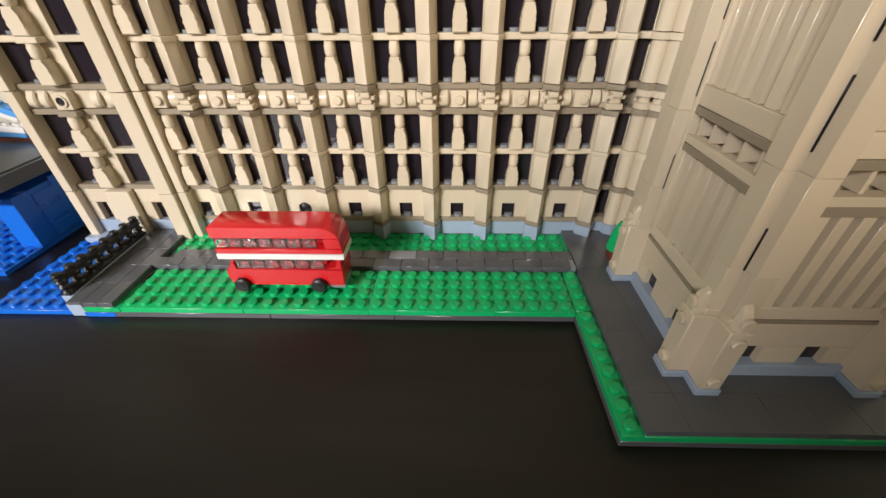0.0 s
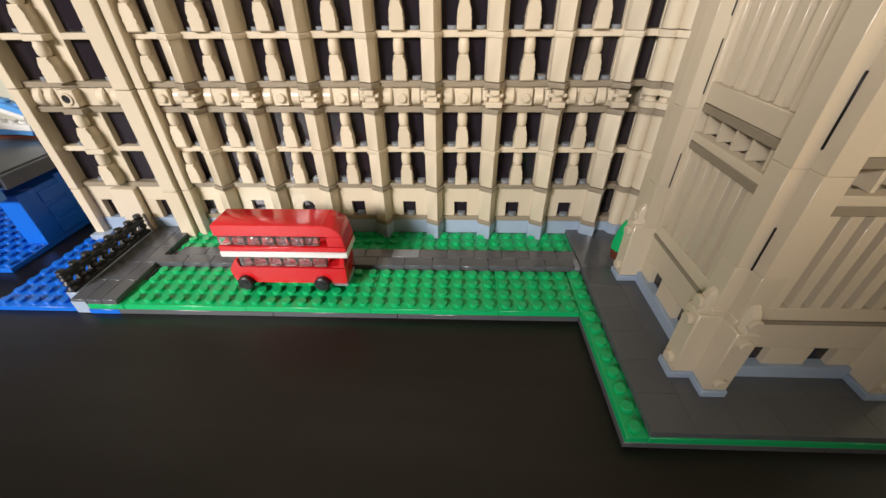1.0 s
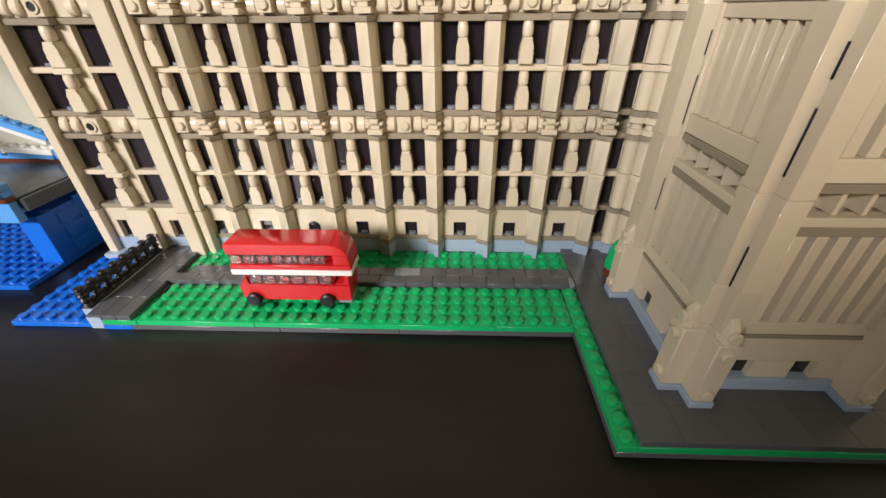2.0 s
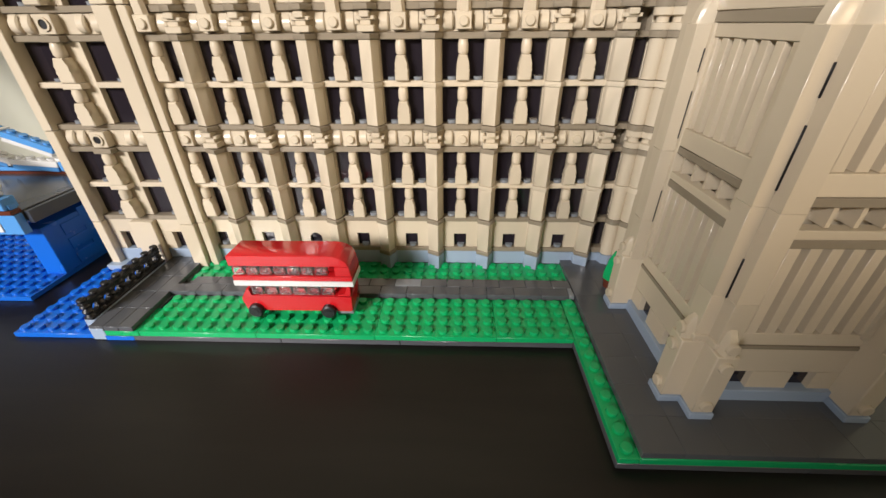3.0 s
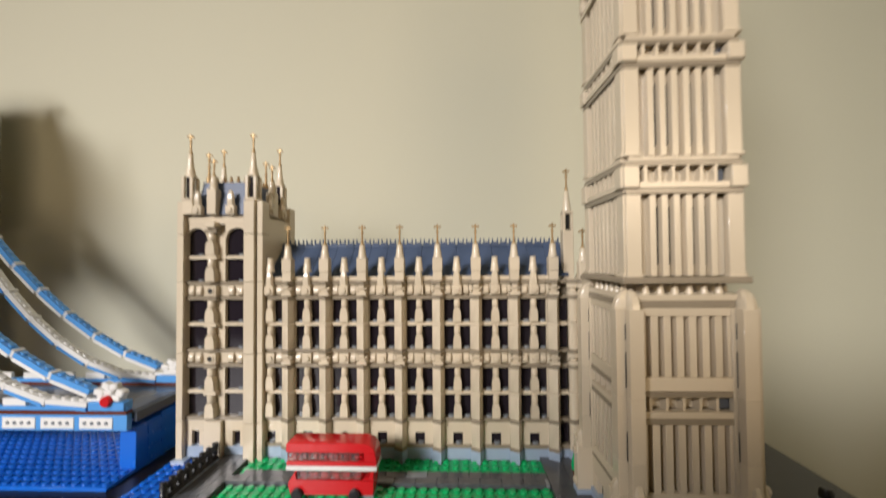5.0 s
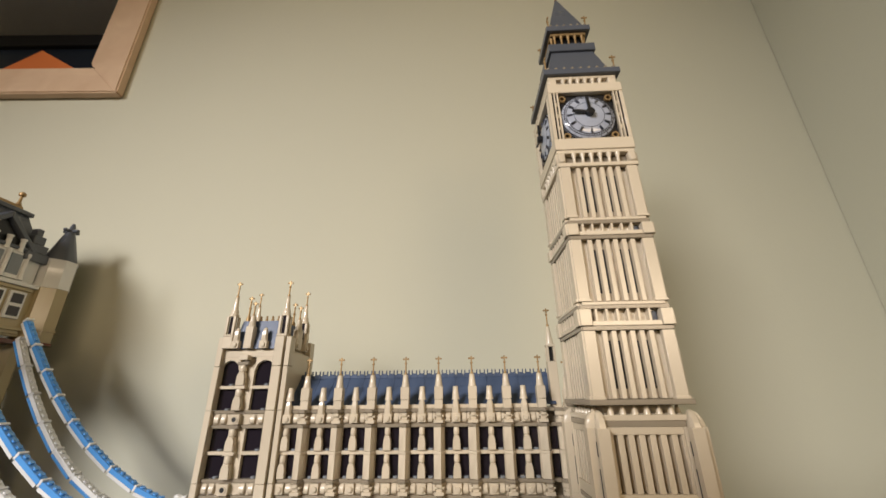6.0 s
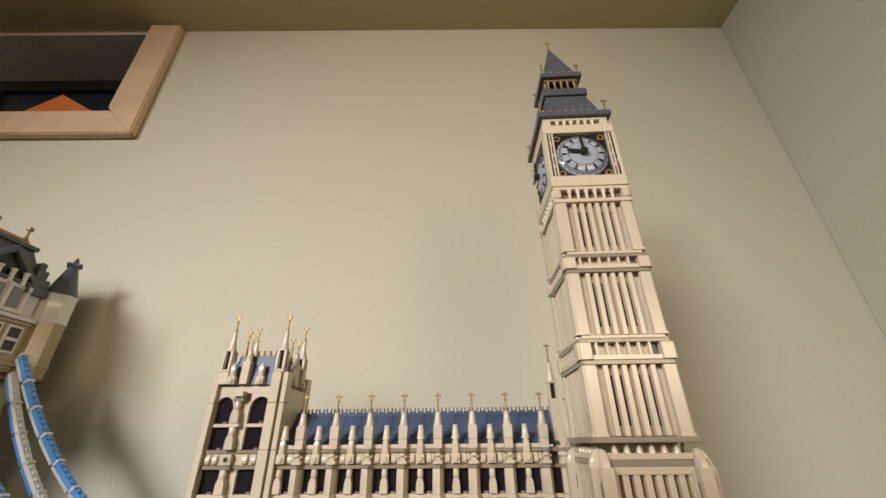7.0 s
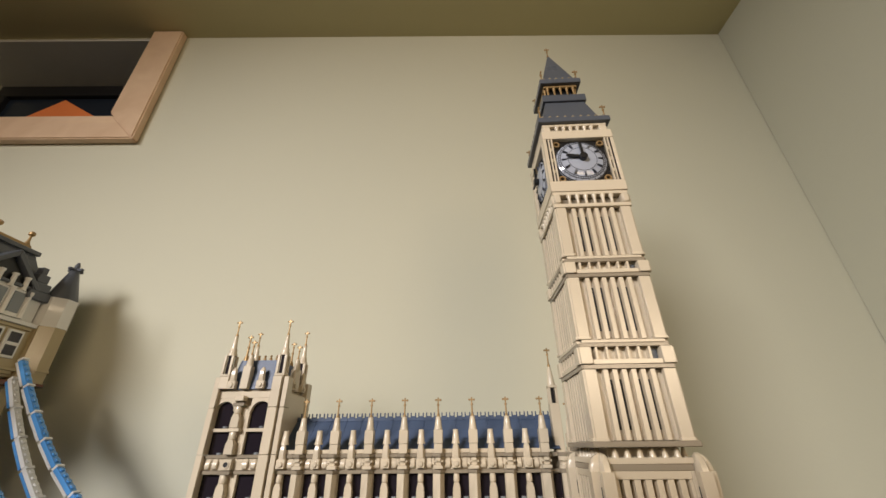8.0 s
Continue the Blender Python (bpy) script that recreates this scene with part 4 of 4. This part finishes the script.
fence = thing("toy_railing", -171, -38, 6.4, "black toy railing with rounded openings beside the paving", "railing")
part("bottom_rail", box(5, 60, 1.6, 0.3), BLACK, fence, -170.8, -38, 9.6)
part("footing", box(6, 60, 6.4, 0.3), PLINTH, fence, -170.8, -38, 3.2)
part("top_rail", box(4, 60, 1.8, 0.4), BLACK, fence, -170.8, -38, 18.8)
for k in range(8):
    yk = -66 + 8 * k
    part("baluster", lathe("railing_post", ((2.4, 0), (1.6, 1.6), (2.6, 3.4), (1.6, 5.2), (2.6, 6.6), (2.0, 7.8)), 10), BLACK, fence, -170.8, yk, 11.1)
    part("knob", lathe("railing_knob", ((1.8, 0), (2.4, 1.2), (2.0, 2.2), (0.8, 2.7)), 10), BLACK, fence, -170.8, yk, 20.5)
    if k < 7:
        def loop(bm):
            add_ring(bm, 4.6, 2.3, -1.6, 1.6, 14, "x")
        part("loop", shaped(("railing_loop",), loop), BLACK, fence, -170.8, yk + 4, 15)

plant = thing("toy_plant", 122, -30, 9.6, "small green toy shrub in a red-brown pot", "toy plant")
part("pot", lathe("pot", ((3.4, 0), (4.2, 5), (4.2, 6)), 12), BROWN, plant, 122, -30, 9.6)
part("shrub", lathe("shrub", ((4.6, 0), (4.8, 4), (3.2, 12), (1.0, 18)), 8), GREEN, plant, 122, -30, 15.6)

for xl, yl in ((241, -88), (262, -74)):
    lamp = thing("toy_lamp_post", xl, yl, 0, "small black toy post with a grey collar", "toy post", "posts beside the tower")
    part("foot", lathe("post_foot", ((6, 0), (6, 3.2), (3, 5)), 14), BLACK, lamp, xl, yl, 0)
    part("stem", lathe("post_stem", ((3, 0), (3, 14)), 12), BLACK, lamp, xl, yl, 5)
    part("collar", lathe("post_collar", ((4, 0), (4.8, 1.5), (4.8, 4.5), (4, 5.5)), 14), GREYB, lamp, xl, yl, 18)
    part("cap", lathe("post_cap", ((3.8, 0), (3.8, 4), (2.6, 6)), 14), BLACK, lamp, xl, yl, 23.6)

# ---- the toy suspension bridge ----
bridge = thing("toy_bridge", -417, 7, 0, "blue and white toy brick suspension bridge beside the palace", "toy bridge")
for x0, nx in ((-680, 14), (-568, 14), (-456, 14), (-344, 14)):
    for y0, ny in ((-48, 8), (16, 12)):
        part("water_plate", stud_plate(nx, ny, 3.2), BLUE, bridge, x0, y0, 0.05)
bridge.location = (-0.420, 0.014, 0)  # the whole bridge stands 3 mm further west and 7 mm further north
part("pier_wall", box(14, 96, 34.3, 0.4), BLUE, bridge, -238.5, 26, 3.3, label="deep blue abutment wall")
for j in range(6):
    part("pier_plate", box(0.8, 30, 7.8, 0.2), BLUE, bridge, -231.2, 5 + 8 * 0 + 15 * (j % 2), 5 + 5.4 * j)
part("deck", box(440, 66, 7, 0.4), PATHG, bridge, -452, 7, 45)
for yy, s in ((-28, -1), (42, 1)):
    part("fascia", box(440, 5, 13, 0.3), MBLUE, bridge, -452, yy, 37.8)
    part("brown_band", box(440, 6.5, 3, 0.3), BROWN, bridge, -452, yy, 51)
    part("kerb", box(440, 5, 3.2, 0.3), MBLUE, bridge, -452, yy, 54.1)
    for k in range(8):
        xk = -257.5 - 32.5 * k
        p = part("white_panel", box(28, 1.2, 9, 0.3), WHITE, bridge, xk, yy + s * 2.6, 39.6)
        for q in range(4):
            part("panel_dot", lathe("panel_dot", ((1.4, -0.4), (1.4, 0.4)), 8, "y"), GREYB, p, xk - 9 + 6 * q, yy + s * 3.4, 44.4)
        part("parapet_panel", box(20, 3, 6, 0.3), WHITE, bridge, xk - 6, yy, 57.3)
    part("anchor_block", box(30, 9, 7, 0.4), MBLUE, bridge, -248, yy, 54.4)
    for k, (dx, w, z) in enumerate(((0, 20, 61.4), (-9, 9, 66), (0, 8, 66), (8, 7, 65.4), (-4, 8, 71), (4, 7, 70.4))):
        part("anchor_brick", box(w, 8 - 0.3 * k, 5.4, 1.1), WHITE, bridge, -247 + dx, yy, z, ry=(0, 14, -8, 20, 24, -18)[k])
    if s < 0:
        part("anchor_boss", lathe("anchor_boss", ((4.6, 0), (4.6, 2), (3.8, 3)), 16, "y"), RED, bridge, -247, yy - 4, 62.5)
part("end_slab", box(3, 64, 8, 0.3), SLATE, bridge, -229.8, 7, 43.4)


def chain_link(length):
    def build(bm):
        add_box(bm, -length / 2, length / 2, -4, 4, 0, 4.4, 0.3)
        n = int(length // 8)
        for k in range(n):
            add_lathe(bm, ((2.4, 4.4), (2.4, 6.0)), 10, (k - (n - 1) / 2) * 8, 0)
    return shaped(("chain_link", round(length, 1)), build)


def chain(y, a, b, c, top, under, shift):
    """A hanging chain of studded links from the anchor up to the tower."""
    def z(s):
        return a + b * s + c * s * s
    s = 4.0
    while s < 214:
        t = s
        while math.hypot(t - s, z(t) - z(s)) < 37:
            t += 0.5
        xm, zm = -(s + t) / 2 - 259 + shift, (z(s) + z(t)) / 2
        tilt = math.degrees(math.atan2(z(t) - z(s), t - s))
        length = math.hypot(t - s, z(t) - z(s)) - 1.5
        nx, nz = math.sin(radians(tilt)), math.cos(radians(tilt))
        part("chain_link", chain_link(36), top, bridge, xm, y, zm, ry=tilt)
        part("chain_underside", box(34, 7, 3.2, 0.3), under, bridge, xm - nx * 3.4, y, zm - nz * 3.4, ry=tilt)
        part("link_joint", box(2.6, 8.6, 6.4, 0.3), WHITE, bridge, -t - 259 + shift + nx * 1.2, y, z(t) - 1.0, ry=tilt)
        s = t


for yy in (-28, 42):
    chain(yy, 66, 0.283, 0.00246, MBLUE, WHITE, 0)
    chain(yy - 1, 57.5, -0.10, 0.0039, WHITE, MBLUE, 0)

# bridge tower
TX, TY = -590, 6
part("tower_body", box(136, 128, 65, 0.5), OLIVE, bridge, TX, TY, 243)
part("tower_leg", box(96, 108, 230, 0.5), OLIVE, bridge, TX, TY, 3.3)
part("tower_cornice", box(150, 136, 6, 0.8), BROWN, bridge, TX, TY, 233.5)
part("tower_cornice", box(146, 136, 4, 0.5), OLIVE, bridge, TX, TY, 250)
part("tower_cornice", box(144, 136, 5, 0.5), WHITE, bridge, TX, TY, 305)
part("attic", box(128, 120, 40, 0.5), WHITE, bridge, TX, TY, 310, label="white attic storey")
part("attic_cornice", box(134, 126, 4, 0.5), SLATE, bridge, TX, TY, 350)
part("tower_roof", shaped(("tower_roof",), lambda bm: add_lathe(bm, ((84, 0), (60, 49)), 4, 0, 0, "z", 0.5)), SLATE, bridge, TX, TY, 354, label="steep grey roof")
part("roof_plate", box(92, 92, 6, 0.8), SLATE, bridge, TX, TY, 403)
for xk, yk, tall in ((-24, -24, 1), (24, -24, 1), (-24, 24, 1), (24, 24, 1), (0, 0, 1.4)):
    part("crown_post", lathe("crown_post%d" % (tall * 10), ((4, 0), (2, 5), (1.6, 13 * tall), (4, 15 * tall), (4, 15 * tall + 3), (2, 15 * tall + 5)), 10), GOLD, bridge, TX + 12 + xk, TY + 6 + yk, 415)
part("crown_base", box(58, 58, 6, 2.0), GOLD, bridge, TX + 12, TY + 6, 409)
for yy in (-44, -20, 26, 50):
    w = part("tower_window", box(4, 19, 34, 0.6), WHITE, bridge, -521, yy, 264)
    for zz in (267, 283):
        part("pane", box(1, 13, 12, 0.2), SMOKE, w, -518.8, yy, zz)
for yy in (-34, -11, 12, 35):
    w = part("attic_window", box(4, 20, 33, 0.6), WHITE, bridge, -525, yy, 314)
    part("pane", box(1, 14, 26, 0.2), GREYB, w, -522.8, yy, 317.5)
    part("sill", box(5, 21, 2, 0.4), WHITE, w, -523.5, yy, 312)
for k, (w, z, h) in enumerate(((30, 340, 12), (23, 352, 12), (15, 364, 12), (8, 376, 10))):
    part("dormer_step", box(16 - 2 * k, w, h - 0.2, 0.8), SLATE, bridge, -528 - k, 56 - k, z)
for yy in (-60, 88):
    for xx in (-642, -524):
        part("turret_shaft", lathe("turret_shaft", ((20.5, 0), (20.5, 74)), 8, turn=0.5), OLIVE, bridge, xx, yy, 235.4)
        part("turret_leg", lathe("turret_leg", ((15, 0), (15, 232)), 8, turn=0.5), OLIVE, bridge, xx + (20 if xx < TX else -20), yy + (8 if yy < 0 else -8), 3.3)
        for z in (235, 252):
            part("turret_ring", lathe("turret_ring", ((22, 0), (22, 3)), 8, turn=0.5), BROWN if z < 240 else OLIVE, bridge, xx, yy, z)
        part("turret_drum", lathe("turret_drum", ((21, 0), (21, 2), (20.5, 3), (20.5, 38), (21.5, 40)), 8, turn=0.5), WHITE, bridge, xx, yy, 309.6)
        part("turret_roof", lathe("turret_roof", ((18.5, 0), (18.5, 2), (2.5, 56), (2.0, 58)), 12), SLATE, bridge, xx, yy, 349.7)
        part("turret_cross", shaped(("turret_cross",), lambda bm: (add_box(bm, -11, 11, -2.5, 2.5, 0, 4.5, 0.8), add_box(bm, -2.5, 2.5, -11, 11, 0.5, 4, 0.8), add_lathe(bm, ((4, -5), (3.6, 2), (3.4, 9), (1.5, 14)), 10))), SLATE, bridge, xx, yy, 396)

# the gabled dormer on the tower's roof
for side in (-1, 1):
    part("gable_rake", prism("gable_rake%d" % side, ((side * 42, 346), (side * 42, 354), (0, 394), (0, 385)), 15, "x", 0.6), SLATE, bridge, -529, 12, 0)
# black panel stands for the shade in the gable's opening
part("gable_recess", prism("gable_recess", ((-38, 345), (38, 345), (0, 384)), 8, "x"), BLACK, bridge, -532, 12, 0, label="black panel for the shaded opening under the gable")
for yy in (-14, 2, 18, 34):
    part("gable_column", lathe("gable_column", ((3.6, 0), (3.6, 2), (2.8, 3), (2.8, 15), (3.6, 16), (3.6, 18)), 10), WHITE, bridge, -524, yy + 2, 346)
for yy in (-45, -22, 1, 24, 46):
    part("attic_column", lathe("attic_column", ((3.2, 0), (3.2, 3), (2.4, 4), (2.4, 30), (3.2, 31), (3.2, 35)), 10), WHITE, bridge, -522, yy, 312)
for z in (246, 300):
    part("tower_band", box(3, 118, 4, 0.4), OLIVE, bridge, -520.8, TY, z)
